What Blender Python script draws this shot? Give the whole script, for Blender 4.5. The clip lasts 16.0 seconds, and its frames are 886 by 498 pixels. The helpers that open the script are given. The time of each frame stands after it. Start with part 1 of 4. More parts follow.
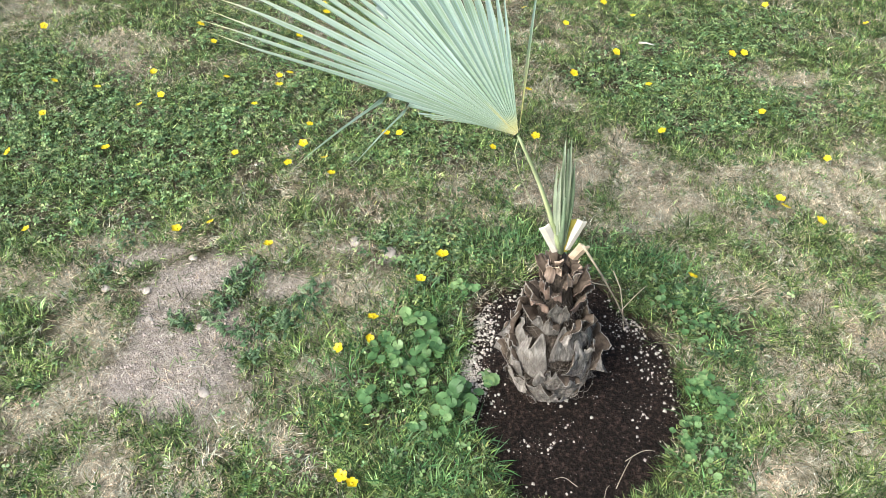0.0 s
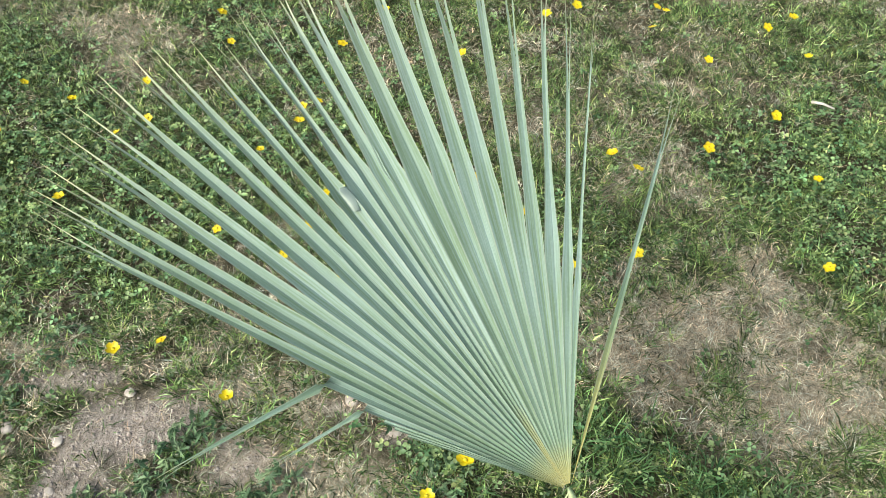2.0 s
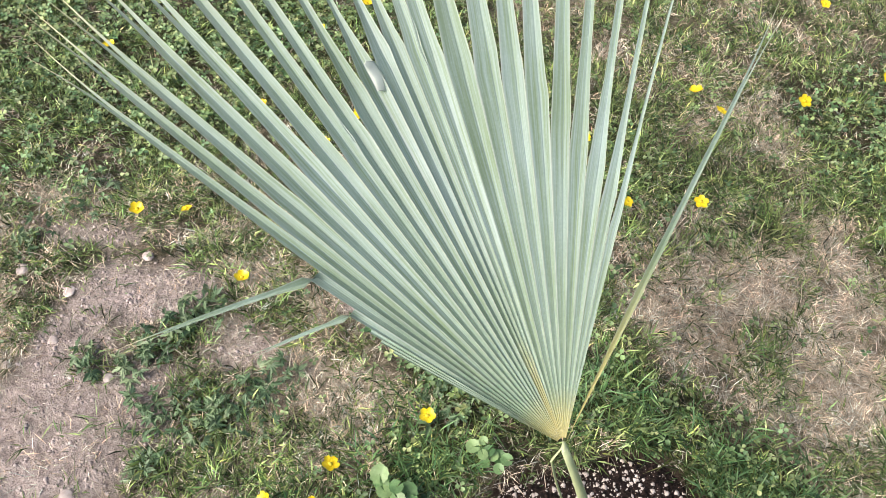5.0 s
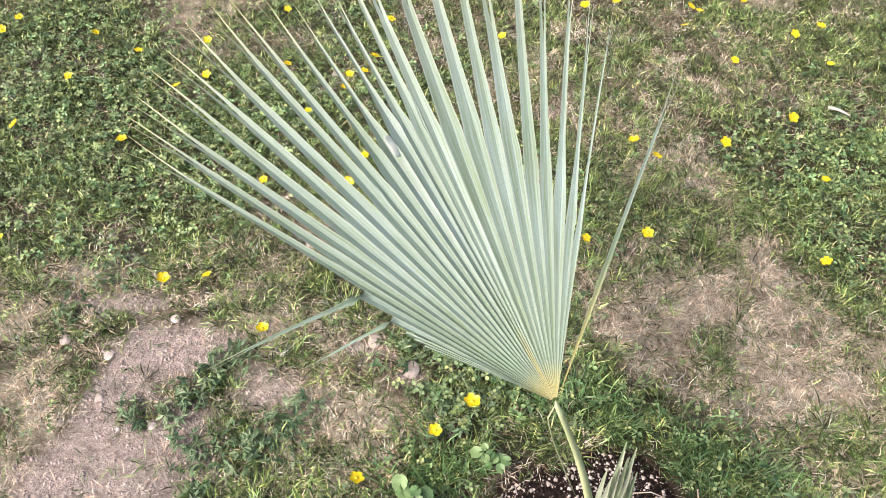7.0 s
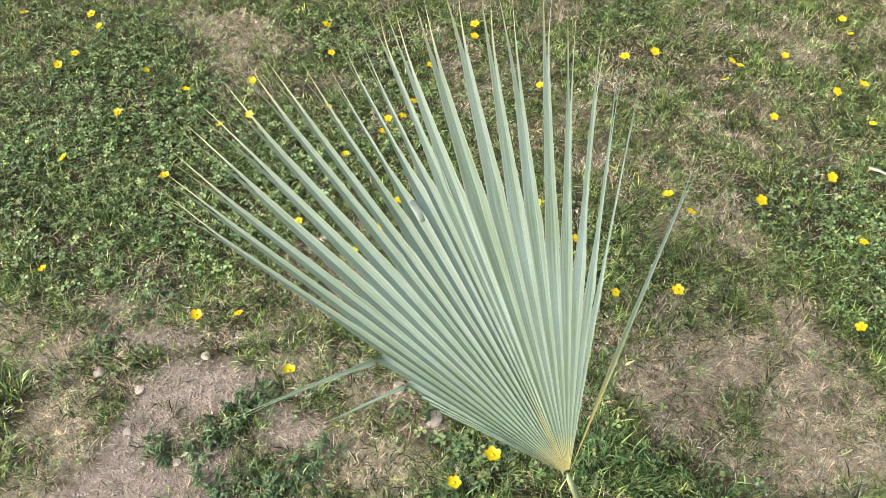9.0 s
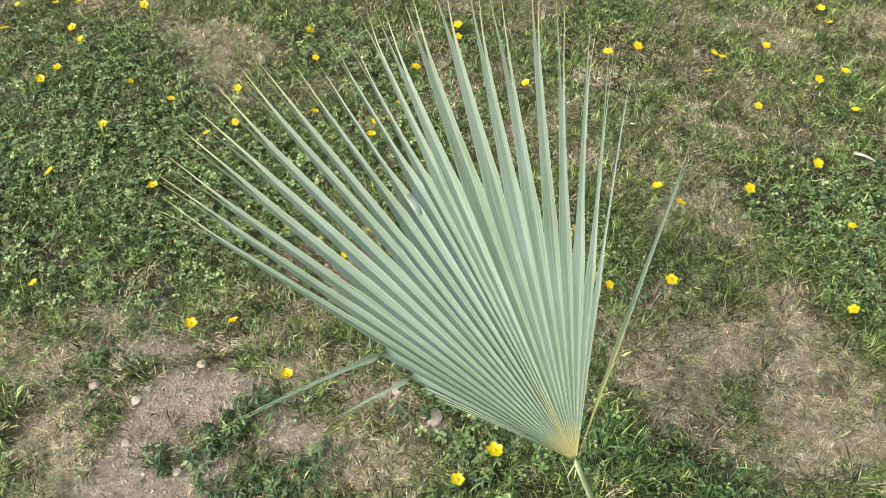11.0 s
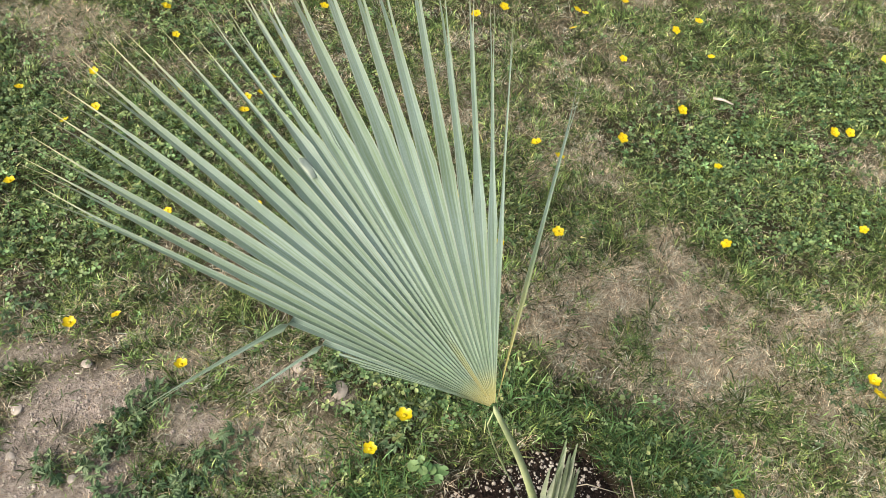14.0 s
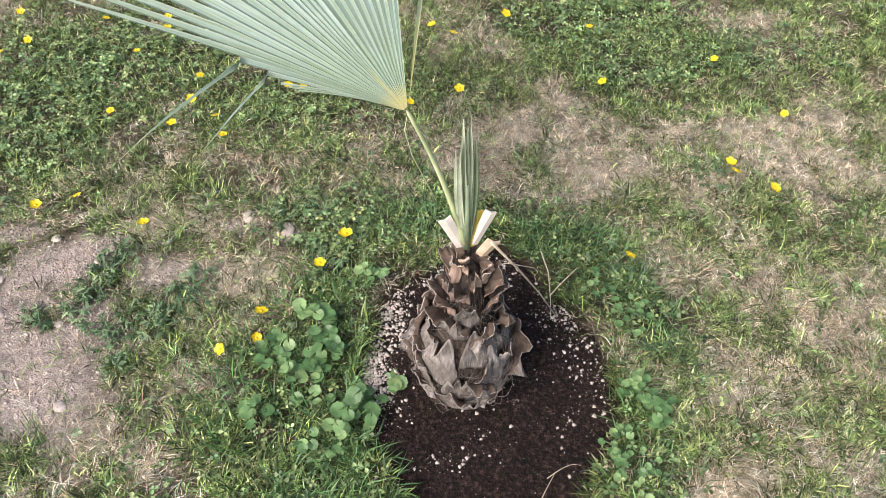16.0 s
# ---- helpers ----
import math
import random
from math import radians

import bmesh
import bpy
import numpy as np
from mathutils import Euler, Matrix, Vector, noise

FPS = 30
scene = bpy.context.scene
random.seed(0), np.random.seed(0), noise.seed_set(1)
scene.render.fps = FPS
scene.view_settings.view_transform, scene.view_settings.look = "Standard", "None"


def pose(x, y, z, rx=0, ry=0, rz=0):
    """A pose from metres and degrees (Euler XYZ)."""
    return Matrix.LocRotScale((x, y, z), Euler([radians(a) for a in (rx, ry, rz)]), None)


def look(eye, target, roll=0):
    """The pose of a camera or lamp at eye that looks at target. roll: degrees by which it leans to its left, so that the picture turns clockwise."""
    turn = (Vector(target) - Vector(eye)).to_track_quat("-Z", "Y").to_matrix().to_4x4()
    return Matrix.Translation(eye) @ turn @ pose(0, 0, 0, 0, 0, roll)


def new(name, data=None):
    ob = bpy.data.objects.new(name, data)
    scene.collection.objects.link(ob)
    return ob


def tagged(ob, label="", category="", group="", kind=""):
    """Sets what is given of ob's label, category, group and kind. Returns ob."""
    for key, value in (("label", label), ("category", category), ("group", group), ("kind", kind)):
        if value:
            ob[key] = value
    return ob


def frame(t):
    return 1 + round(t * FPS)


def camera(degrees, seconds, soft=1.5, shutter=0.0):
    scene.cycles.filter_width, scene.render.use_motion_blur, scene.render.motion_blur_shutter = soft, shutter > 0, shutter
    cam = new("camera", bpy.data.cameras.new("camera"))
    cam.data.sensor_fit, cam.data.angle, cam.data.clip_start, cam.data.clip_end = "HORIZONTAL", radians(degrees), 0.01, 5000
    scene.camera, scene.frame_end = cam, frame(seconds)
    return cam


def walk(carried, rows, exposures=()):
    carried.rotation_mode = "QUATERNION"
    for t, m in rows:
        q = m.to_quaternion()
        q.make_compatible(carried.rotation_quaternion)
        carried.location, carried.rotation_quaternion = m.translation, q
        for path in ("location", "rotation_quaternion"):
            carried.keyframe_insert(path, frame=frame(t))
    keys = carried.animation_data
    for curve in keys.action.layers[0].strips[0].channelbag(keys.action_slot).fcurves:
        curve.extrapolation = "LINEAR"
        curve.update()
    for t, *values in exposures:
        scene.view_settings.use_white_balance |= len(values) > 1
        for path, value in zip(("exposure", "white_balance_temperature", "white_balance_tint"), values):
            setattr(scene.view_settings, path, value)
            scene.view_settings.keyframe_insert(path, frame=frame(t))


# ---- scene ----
cam = camera(58.0, 16.0, soft=0.8)
PATH = [
    (0, (0.031, 0.004, 1.433), (0.158, 1.408, 0.014), -1.4),
    (0.5, (0.267, 0.153, 1.42), (0.299, 1.553, -0.008), -3.8),
    (1, (0.326, 0.339, 1.399), (0.222, 1.706, -0.058), -5.8),
    (1.5, (0.236, 0.661, 1.366), (0.123, 1.95, -0.159), -5.2),
    (2, (0.194, 0.81, 1.287), (0.056, 2.047, -0.278), -3.2),
    (2.5, (0.213, 0.871, 1.22), (-0.021, 2.041, -0.386), -2.2),
    (3, (0.226, 0.888, 1.179), (-0.05, 1.994, -0.464), -1.6),
    (3.5, (0.216, 0.896, 1.171), (-0.056, 1.96, -0.501), -0.2),
    (4, (0.216, 0.881, 1.17), (-0.051, 1.929, -0.513), 0.2),
    (6.3, (0.232, 0.8, 1.308), (0.01, 1.896, -0.349), 0.3),
    (6.5, (0.226, 0.769, 1.328), (0.015, 1.895, -0.311), 0.2),
    (7, (0.211, 0.69, 1.364), (0.011, 1.893, -0.221), -0.8),
    (7.5, (0.212, 0.676, 1.383), (0.009, 1.917, -0.173), -1.6),
    (8, (0.226, 0.689, 1.396), (-0.036, 1.941, -0.142), -2.7),
    (8.2, (0.224, 0.703, 1.401), (-0.063, 1.948, -0.138), -2.7),
    (10.3, (0.235, 0.722, 1.386), (-0.077, 1.963, -0.151), -1.7),
    (10.5, (0.228, 0.707, 1.384), (-0.059, 1.955, -0.153), -2.4),
    (11, (0.216, 0.702, 1.389), (-0.059, 1.962, -0.14), -2.9),
    (11.5, (0.233, 0.722, 1.383), (-0.053, 1.973, -0.151), -0.9),
    (12, (0.24, 0.726, 1.382), (-0.069, 1.98, -0.145), -0.3),
    (12.5, (0.229, 0.725, 1.371), (-0.056, 1.967, -0.171), 0.6),
    (13, (0.208, 0.716, 1.378), (-0.011, 1.956, -0.176), 0.9),
    (13.5, (0.193, 0.693, 1.374), (0.086, 1.938, -0.188), 1.9),
    (14, (0.191, 0.69, 1.368), (0.221, 1.934, -0.198), 2.6),
    (14.5, (0.261, 0.568, 1.367), (0.326, 1.864, -0.154), -0.1),
    (15, (0.314, 0.389, 1.38), (0.399, 1.705, -0.124), -2.5),
    (15.5, (0.243, 0.301, 1.357), (0.386, 1.603, -0.154), -1.8),
    (16, (0.18, 0.242, 1.324), (0.382, 1.501, -0.217), 0.8),
]
walk(cam, [(t, look(eye, target, roll)) for t, eye, target, roll in PATH],
     exposures=[(0.0, 0.50, 6190, 2), (1.0, 0.52, 6250, 1), (2.0, 0.24, 6410, -2), (3.5, 0.14, 6475, 6.5), (4.2, 0.30, 6500, 10), (6.3, 0.55, 6650, 19), (7.5, 0.60, 6750, 18), (8.0, 0.42, 6800, 13),
                (10.5, 0.22, 6970, 5), (12.0, 0.11, 7030, 0.5), (13.5, 0.09, 7030, 5), (15.0, 0.07, 6930, 6), (16.0, 0.40, 6470, 14)])

# ---------------------------------------------------------------- sky and light
world = bpy.data.worlds.new("sky")
scene.world = world
world.use_nodes = True
wn = world.node_tree.nodes
sky = wn.new("ShaderNodeTexSky")
sky.sky_type = "NISHITA"
sky.sun_disc = False
sky.sun_elevation = radians(45)
sky.sun_rotation = radians(235)
sky.dust_density = 6.0
sky.ozone_density = 0.6
sky.air_density = 1.0
world.node_tree.links.new(sky.outputs[0], wn["Background"].inputs[0])
wn["Background"].inputs[1].default_value = 0.15
sun = new("sun", bpy.data.lights.new("sun", "SUN"))
sun.data.energy = 2.3
sun.data.angle = radians(30)
sun.data.color = (1.0, 0.96, 0.9)
sun.matrix_world = look((-2.6, -1.6, 4.6), (0.4, 1.0, 0.0))


# ---------------------------------------------------------------- materials
def material(name):
    m = bpy.data.materials.new(name)
    m.use_nodes = True
    return m, m.node_tree.nodes, m.node_tree.links, m.node_tree.nodes["Principled BSDF"]


def ramp(nodes, stops):
    r = nodes.new("ShaderNodeValToRGB")
    el = r.color_ramp.elements
    while len(el) < len(stops):
        el.new(0.5)
    for e, (p, c) in zip(el, stops):
        e.position = p
        e.color = (*c, 1)
    return r


def noise_node(nodes, links, scale, detail=4, rough=0.6, coord="Object"):
    tc = nodes.new("ShaderNodeTexCoord")
    n = nodes.new("ShaderNodeTexNoise")
    n.inputs["Scale"].default_value = scale
    n.inputs["Detail"].default_value = detail
    n.inputs["Roughness"].default_value = rough
    links.new(tc.outputs[coord], n.inputs["Vector"])
    return n


def mixed(nodes, links, a, b, fac, kind="MIX"):
    m = nodes.new("ShaderNodeMix")
    m.data_type = "RGBA"
    m.blend_type = kind
    for sock, v in ((m.inputs[6], a), (m.inputs[7], b), (m.inputs[0], fac)):
        if isinstance(v, bpy.types.NodeSocket):
            links.new(v, sock)
        elif isinstance(v, tuple):
            sock.default_value = (*v, 1)
        else:
            sock.default_value = v
    return m.outputs[2]


def bumped(nodes, links, bsdf, height, strength, distance):
    b = nodes.new("ShaderNodeBump")
    b.inputs["Strength"].default_value = strength
    b.inputs["Distance"].default_value = distance
    links.new(height, b.inputs["Height"])
    links.new(b.outputs[0], bsdf.inputs["Normal"])


def thin(nodes, links, bsdf, colour, share):
    """Lets part of the light through a leaf."""
    out = nodes["Material Output"]
    t = nodes.new("ShaderNodeBsdfTranslucent")
    links.new(colour, t.inputs[0])
    mx = nodes.new("ShaderNodeMixShader")
    mx.inputs[0].default_value = share
    links.new(bsdf.outputs[0], mx.inputs[1])
    links.new(t.outputs[0], mx.inputs[2])
    links.new(mx.outputs[0], out.inputs[0])


def foliage(name, stops, scale=9.0, rough=0.42, share=0.10, per="island", patch=(0.75, 1.2), specular=0.5, tufts=False):
    """Leaf colours that differ from blade to blade, from tuft to tuft and from patch to patch."""
    m, n, l, b = material(name)
    if per == "island":
        src = n.new("ShaderNodeNewGeometry").outputs["Random Per Island"]
    else:
        src = n.new("ShaderNodeObjectInfo").outputs["Random"]
    r = ramp(n, stops)
    l.new(src, r.inputs[0])
    big = noise_node(n, l, scale, 3)
    pr = ramp(n, [(0.37, (patch[0],) * 3), (0.63, (patch[1],) * 3)])
    l.new(big.outputs[0], pr.inputs[0])
    col = mixed(n, l, r.outputs[0], pr.outputs[0], 1.0, "MULTIPLY")
    fine = noise_node(n, l, 240, 2)
    fr = ramp(n, [(0.3, (0.88,) * 3), (0.7, (1.08,) * 3)])
    l.new(fine.outputs[0], fr.inputs[0])
    col = mixed(n, l, col, fr.outputs[0], 1.0, "MULTIPLY")
    if tufts:
        tone = n.new("ShaderNodeAttribute")
        tone.attribute_name = "tone"
        col = mixed(n, l, col, tone.outputs["Color"], 1.0, "MULTIPLY")
    l.new(col, b.inputs["Base Color"])
    b.inputs["Roughness"].default_value = rough
    b.inputs["Specular IOR Level"].default_value = specular
    thin(n, l, b, col, share)
    return m


GREEN = foliage("grass_green", [(0.0, (0.028, 0.052, 0.015)), (0.3, (0.078, 0.132, 0.037)), (0.6, (0.180, 0.268, 0.082)), (0.88, (0.285, 0.370, 0.138)), (1.0, (0.39, 0.44, 0.22))], scale=36.0, rough=0.6, patch=(0.40, 1.48), specular=0.25, tufts=True)
LUSH = foliage("grass_lush", [(0.0, (0.044325, 0.105, 0.034)), (0.5, (0.093575, 0.195, 0.065)), (1.0, (0.172375, 0.295, 0.124))], tufts=True, specular=0.3)
STRAW = foliage("grass_straw", [(0.0, (0.256, 0.210, 0.150)), (0.3, (0.473, 0.415, 0.315)), (0.7, (0.611, 0.550, 0.434)), (1.0, (0.729, 0.680, 0.569))], scale=42.0, rough=0.8, share=0.10, patch=(0.62, 1.32), specular=0.2, tufts=True)
CLOVER = foliage("clover_leaf", [(0.0, (0.045, 0.090, 0.034)), (0.5, (0.165, 0.270, 0.100)), (1.0, (0.340, 0.450, 0.205))], scale=26.0, share=0.2, tufts=True)
WEED = foliage("weed_leaf", [(0.0, (0.0788, 0.15, 0.071)), (0.6, (0.1576, 0.262, 0.129)), (1.0, (0.28565, 0.385, 0.207))], per="object", share=0.2)
ROUND = foliage("round_leaf", [(0.0, (0.085, 0.185, 0.065)), (0.6, (0.165, 0.305, 0.120)), (1.0, (0.29, 0.43, 0.18))], per="object", share=0.25)
STEM = foliage("stem_green", [(0.0, (0.10, 0.17, 0.05)), (1.0, (0.17, 0.24, 0.08))], per="object", share=0.1)
PETAL = foliage("petal_yellow", [(0.0, (0.78, 0.58, 0.01)), (1.0, (0.86, 0.70, 0.02))], per="object", rough=0.3, share=0.15, patch=(0.95, 1.05), specular=0.5)
HEART = foliage("flower_heart", [(0.0, (0.74, 0.54, 0.02)), (1.0, (0.70, 0.58, 0.04))], per="object", rough=0.7, share=0.05)


def ground_material():
    """Dry grey-pink earth where bare, matted thatch darkened for the shade under grass, straw litter where dry."""
    m, n, l, b = material("lawn_ground")
    masks = n.new("ShaderNodeVertexColor")
    masks.layer_name = "cover"
    sep = n.new("ShaderNodeSeparateColor")
    l.new(masks.outputs[0], sep.inputs[0])
    big = noise_node(n, l, 14, 5)
    fine = noise_node(n, l, 90, 10, 0.78)
    earth = ramp(n, [(0.34, (0.25, 0.208, 0.190)), (0.5, (0.53, 0.465, 0.432)), (0.66, (0.73, 0.66, 0.62))])
    l.new(fine.outputs[0], earth.inputs[0])
    stain = ramp(n, [(0.3, (0.78, 0.76, 0.74)), (0.7, (1.1, 1.08, 1.06))])
    l.new(big.outputs[0], stain.inputs[0])
    earth_c = mixed(n, l, earth.outputs[0], stain.outputs[0], 1.0, "MULTIPLY")
    # thatch colour sunk towards black as painted shade in the gaps between blades
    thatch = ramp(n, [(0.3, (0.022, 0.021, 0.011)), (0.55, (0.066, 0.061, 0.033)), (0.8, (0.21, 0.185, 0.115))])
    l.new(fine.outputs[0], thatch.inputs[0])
    litter = ramp(n, [(0.34, (0.13, 0.105, 0.072)), (0.5, (0.42, 0.365, 0.27)), (0.70, (0.74, 0.675, 0.55))])
    l.new(fine.outputs[0], litter.inputs[0])
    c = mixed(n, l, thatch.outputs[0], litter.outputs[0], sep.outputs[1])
    c = mixed(n, l, c, earth_c, sep.outputs[0])
    turf = ramp(n, [(0.3, (0.05, 0.075, 0.025)), (0.55, (0.13, 0.17, 0.06)), (0.8, (0.27, 0.29, 0.14))])
    l.new(fine.outputs[0], turf.inputs[0])
    c = mixed(n, l, c, turf.outputs[0], sep.outputs[2])
    loam = ramp(n, [(0.3, (0.016, 0.010, 0.008)), (0.55, (0.05, 0.034, 0.026)), (0.8, (0.12, 0.085, 0.068))])
    l.new(fine.outputs[0], loam.inputs[0])
    c = mixed(n, l, c, loam.outputs[0], masks.outputs[1])
    l.new(c, b.inputs["Base Color"])
    b.inputs["Roughness"].default_value = 0.95
    b.inputs["Specular IOR Level"].default_value = 0.15
    bumped(n, l, b, fine.outputs[0], 1.0, 0.014)
    return m


def mottled(name, stops, scale, rough=0.9, bump=0.6, distance=0.004, stretch=None, random=0.0, specular=0.25):
    m, n, l, b = material(name)
    a = noise_node(n, l, scale, 6, 0.65)
    if stretch:
        mp = n.new("ShaderNodeMapping")
        mp.inputs["Scale"].default_value = stretch
        tc = n.new("ShaderNodeTexCoord")
        l.new(tc.outputs["Object"], mp.inputs[0])
        l.new(mp.outputs[0], a.inputs["Vector"])
    r = ramp(n, stops)
    l.new(a.outputs[0], r.inputs[0])
    col = r.outputs[0]
    big = noise_node(n, l, scale * 0.17, 3)
    br = ramp(n, [(0.3, (0.72,) * 3), (0.7, (1.2,) * 3)])
    l.new(big.outputs[0], br.inputs[0])
    col = mixed(n, l, col, br.outputs[0], 1.0, "MULTIPLY")
    if random:
        oi = n.new("ShaderNodeObjectInfo")
        rr = ramp(n, [(0.0, (1 - random,) * 3), (1.0, (1 + random,) * 3)])
        l.new(oi.outputs["Random"], rr.inputs[0])
        col = mixed(n, l, col, rr.outputs[0], 1.0, "MULTIPLY")
    l.new(col, b.inputs["Base Color"])
    b.inputs["Roughness"].default_value = rough
    b.inputs["Specular IOR Level"].default_value = specular
    bumped(n, l, b, a.outputs[0], bump, distance)
    return m


GROUND = ground_material()
SOIL = mottled("potting_soil", [(0.36, (0.004, 0.0025, 0.002)), (0.52, (0.017, 0.0105, 0.0085)), (0.68, (0.075, 0.048, 0.040))], 130, 0.95, 1.0, 0.01)
PERLITE = mottled("perlite", [(0.3, (0.42, 0.36, 0.32)), (0.7, (0.74, 0.69, 0.64))], 300, 0.9, 0.5, 0.002)
EARTH = mottled("dry_earth", [(0.3, (0.30, 0.255, 0.235)), (0.5, (0.47, 0.41, 0.38)), (0.72, (0.60, 0.54, 0.505))], 90, 0.95, 0.6, 0.003)
GRIT = mottled("pale_grit", [(0.3, (0.42, 0.36, 0.33)), (0.7, (0.64, 0.57, 0.52))], 90, 0.9, 0.4, 0.002)
STONE = mottled("field_stone", [(0.3, (0.36, 0.31, 0.28)), (0.7, (0.57, 0.51, 0.47))], 90, 0.85, 0.4, 0.002, random=0.2)
BOOT = mottled("old_leaf_base", [(0.25, (0.085, 0.073, 0.068)), (0.5, (0.268, 0.243, 0.230)), (0.75, (0.536, 0.502, 0.479))], 64, 0.85, 1.0, 0.006, (2.0, 2.0, 0.30), 0.35)
RIM = mottled("worn_rim", [(0.3, (0.20, 0.18, 0.165)), (0.7, (0.42, 0.385, 0.355))], 90, 0.85, 0.6, 0.002)
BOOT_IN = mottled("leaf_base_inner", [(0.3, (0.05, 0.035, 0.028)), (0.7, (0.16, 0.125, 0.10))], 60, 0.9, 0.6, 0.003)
RED_BOOT = mottled("young_leaf_base", [(0.25, (0.112, 0.069, 0.054)), (0.5, (0.288, 0.200, 0.169)), (0.8, (0.537, 0.438, 0.375))], 50, 0.75, 0.5, 0.003, (2.0, 2.0, 0.35), 0.3)
TAN_BOOT = mottled("tan_leaf_base", [(0.25, (0.172, 0.109, 0.086)), (0.5, (0.391, 0.293, 0.241)), (0.8, (0.713, 0.598, 0.517))], 50, 0.7, 0.5, 0.003, (2.0, 2.0, 0.35), 0.2)
CUT = mottled("cut_pith", [(0.3, (0.50, 0.36, 0.25)), (0.7, (0.74, 0.62, 0.50))], 70, 0.8, 0.3, 0.001)
WHITE_CUT = mottled("white_pith", [(0.3, (0.66, 0.60, 0.54)), (0.7, (0.82, 0.78, 0.73))], 70, 0.8, 0.3, 0.001)
FIBRE = foliage("trunk_fibre", [(0.0, (0.09, 0.07, 0.058)), (0.5, (0.24, 0.20, 0.172)), (1.0, (0.42, 0.37, 0.32))], rough=0.8, share=0.0)
# brown fibre core, its colour darkened for the shade in gaps between leaf bases
CORE_SHADED = mottled("trunk_core", [(0.3, (0.025, 0.019, 0.016)), (0.7, (0.15, 0.12, 0.10))], 110, 0.95, 1.0, 0.01, (1.6, 1.6, 0.6))
DEAD = mottled("dry_stalk", [(0.3, (0.46, 0.38, 0.28)), (0.7, (0.70, 0.62, 0.50))], 60, 0.75, 0.2, 0.001)
SPEAR = foliage("spear_leaf", [(0.0, (0.26, 0.35, 0.22)), (0.5, (0.44, 0.52, 0.37)), (1.0, (0.64, 0.69, 0.57))], per="object", share=0.15)
GOLD = foliage("yellowed_leaf", [(0.0, (0.55, 0.47, 0.08)), (1.0, (0.64, 0.57, 0.15))], per="object", share=0.2)


def palm_leaf_material(name, yellow):
    """Pleated leaf with a patchy waxy bloom, yellower at its base, with pale ribs and fine lengthwise veins. yellow: how far the yellow reaches."""
    m, n, l, b = material(name)
    tc = n.new("ShaderNodeTexCoord")
    ln = n.new("ShaderNodeVectorMath")
    ln.operation = "LENGTH"
    l.new(tc.outputs["Object"], ln.inputs[0])
    green = ramp(n, [(0.0, (0.533, 0.465, 0.174)), (yellow * 0.45, (0.427, 0.415, 0.174)), (yellow, (0.226, 0.314, 0.188)), (0.35, (0.243, 0.339, 0.236)), (0.62, (0.302, 0.368, 0.247))])
    bloom = ramp(n, [(0.0, (0.554, 0.487, 0.203)), (yellow * 0.5, (0.449, 0.459, 0.226)), (yellow, (0.287, 0.389, 0.325)), (0.22, (0.366, 0.478, 0.460)), (0.35, (0.354, 0.463, 0.432)), (0.62, (0.395, 0.468, 0.429))])
    l.new(ln.outputs["Value"], green.inputs[0])
    l.new(ln.outputs["Value"], bloom.inputs[0])

    def streaks(across, along, scale, detail):
        mp = n.new("ShaderNodeMapping")
        mp.inputs["Scale"].default_value = (across, along, 1.0)
        l.new(tc.outputs["UV"], mp.inputs[0])
        off = n.new("ShaderNodeVectorMath")
        off.operation = "ADD"
        oi = n.new("ShaderNodeObjectInfo")
        mul = n.new("ShaderNodeMath")
        mul.operation = "MULTIPLY"
        mul.inputs[1].default_value = 50.0
        l.new(oi.outputs["Random"], mul.inputs[0])
        l.new(mp.outputs[0], off.inputs[0])
        l.new(mul.outputs[0], off.inputs[1])
        t = n.new("ShaderNodeTexNoise")
        t.inputs["Scale"].default_value = scale
        t.inputs["Detail"].default_value = detail
        t.inputs["Roughness"].default_value = 0.65
        l.new(off.outputs[0], t.inputs["Vector"])
        return t.outputs[0]

    patches = streaks(3.0, 3.5, 1.6, 5)
    pr = ramp(n, [(0.36, (0, 0, 0)), (0.62, (1, 1, 1))])
    l.new(patches, pr.inputs[0])
    col = mixed(n, l, green.outputs[0], bloom.outputs[0], pr.outputs[0])
    veins = streaks(34.0, 0.7, 1.0, 2)
    vr = ramp(n, [(0.32, (0.91, 0.92, 0.92)), (0.68, (1.06, 1.05, 1.05))])
    l.new(veins, vr.inputs[0])
    col = mixed(n, l, col, vr.outputs[0], 1.0, "MULTIPLY")
    specks = noise_node(n, l, 420, 3, 0.7)
    sr = ramp(n, [(0.3, (0.90, 0.91, 0.90)), (0.62, (1.0, 1.0, 1.0)), (0.75, (1.16, 1.15, 1.14))])
    l.new(specks.outputs[0], sr.inputs[0])
    col = mixed(n, l, col, sr.outputs[0], 1.0, "MULTIPLY")
    oi = n.new("ShaderNodeObjectInfo")
    each = ramp(n, [(0.0, (0.90, 0.91, 0.88)), (0.5, (1.0, 1.0, 1.0)), (1.0, (1.08, 1.07, 1.10))])
    l.new(oi.outputs["Random"], each.inputs[0])
    col = mixed(n, l, col, each.outputs[0], 1.0, "MULTIPLY")
    sepx = n.new("ShaderNodeSeparateXYZ")
    l.new(tc.outputs["UV"], sepx.inputs[0])
    rib = ramp(n, [(0.0, (0.9,) * 3), (0.08, (0.35,) * 3), (0.18, (0, 0, 0))])
    l.new(sepx.outputs[0], rib.inputs[0])
    col = mixed(n, l, col, (0.53, 0.60, 0.54), rib.outputs[0])
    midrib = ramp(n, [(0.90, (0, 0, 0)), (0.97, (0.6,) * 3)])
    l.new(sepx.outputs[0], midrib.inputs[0])
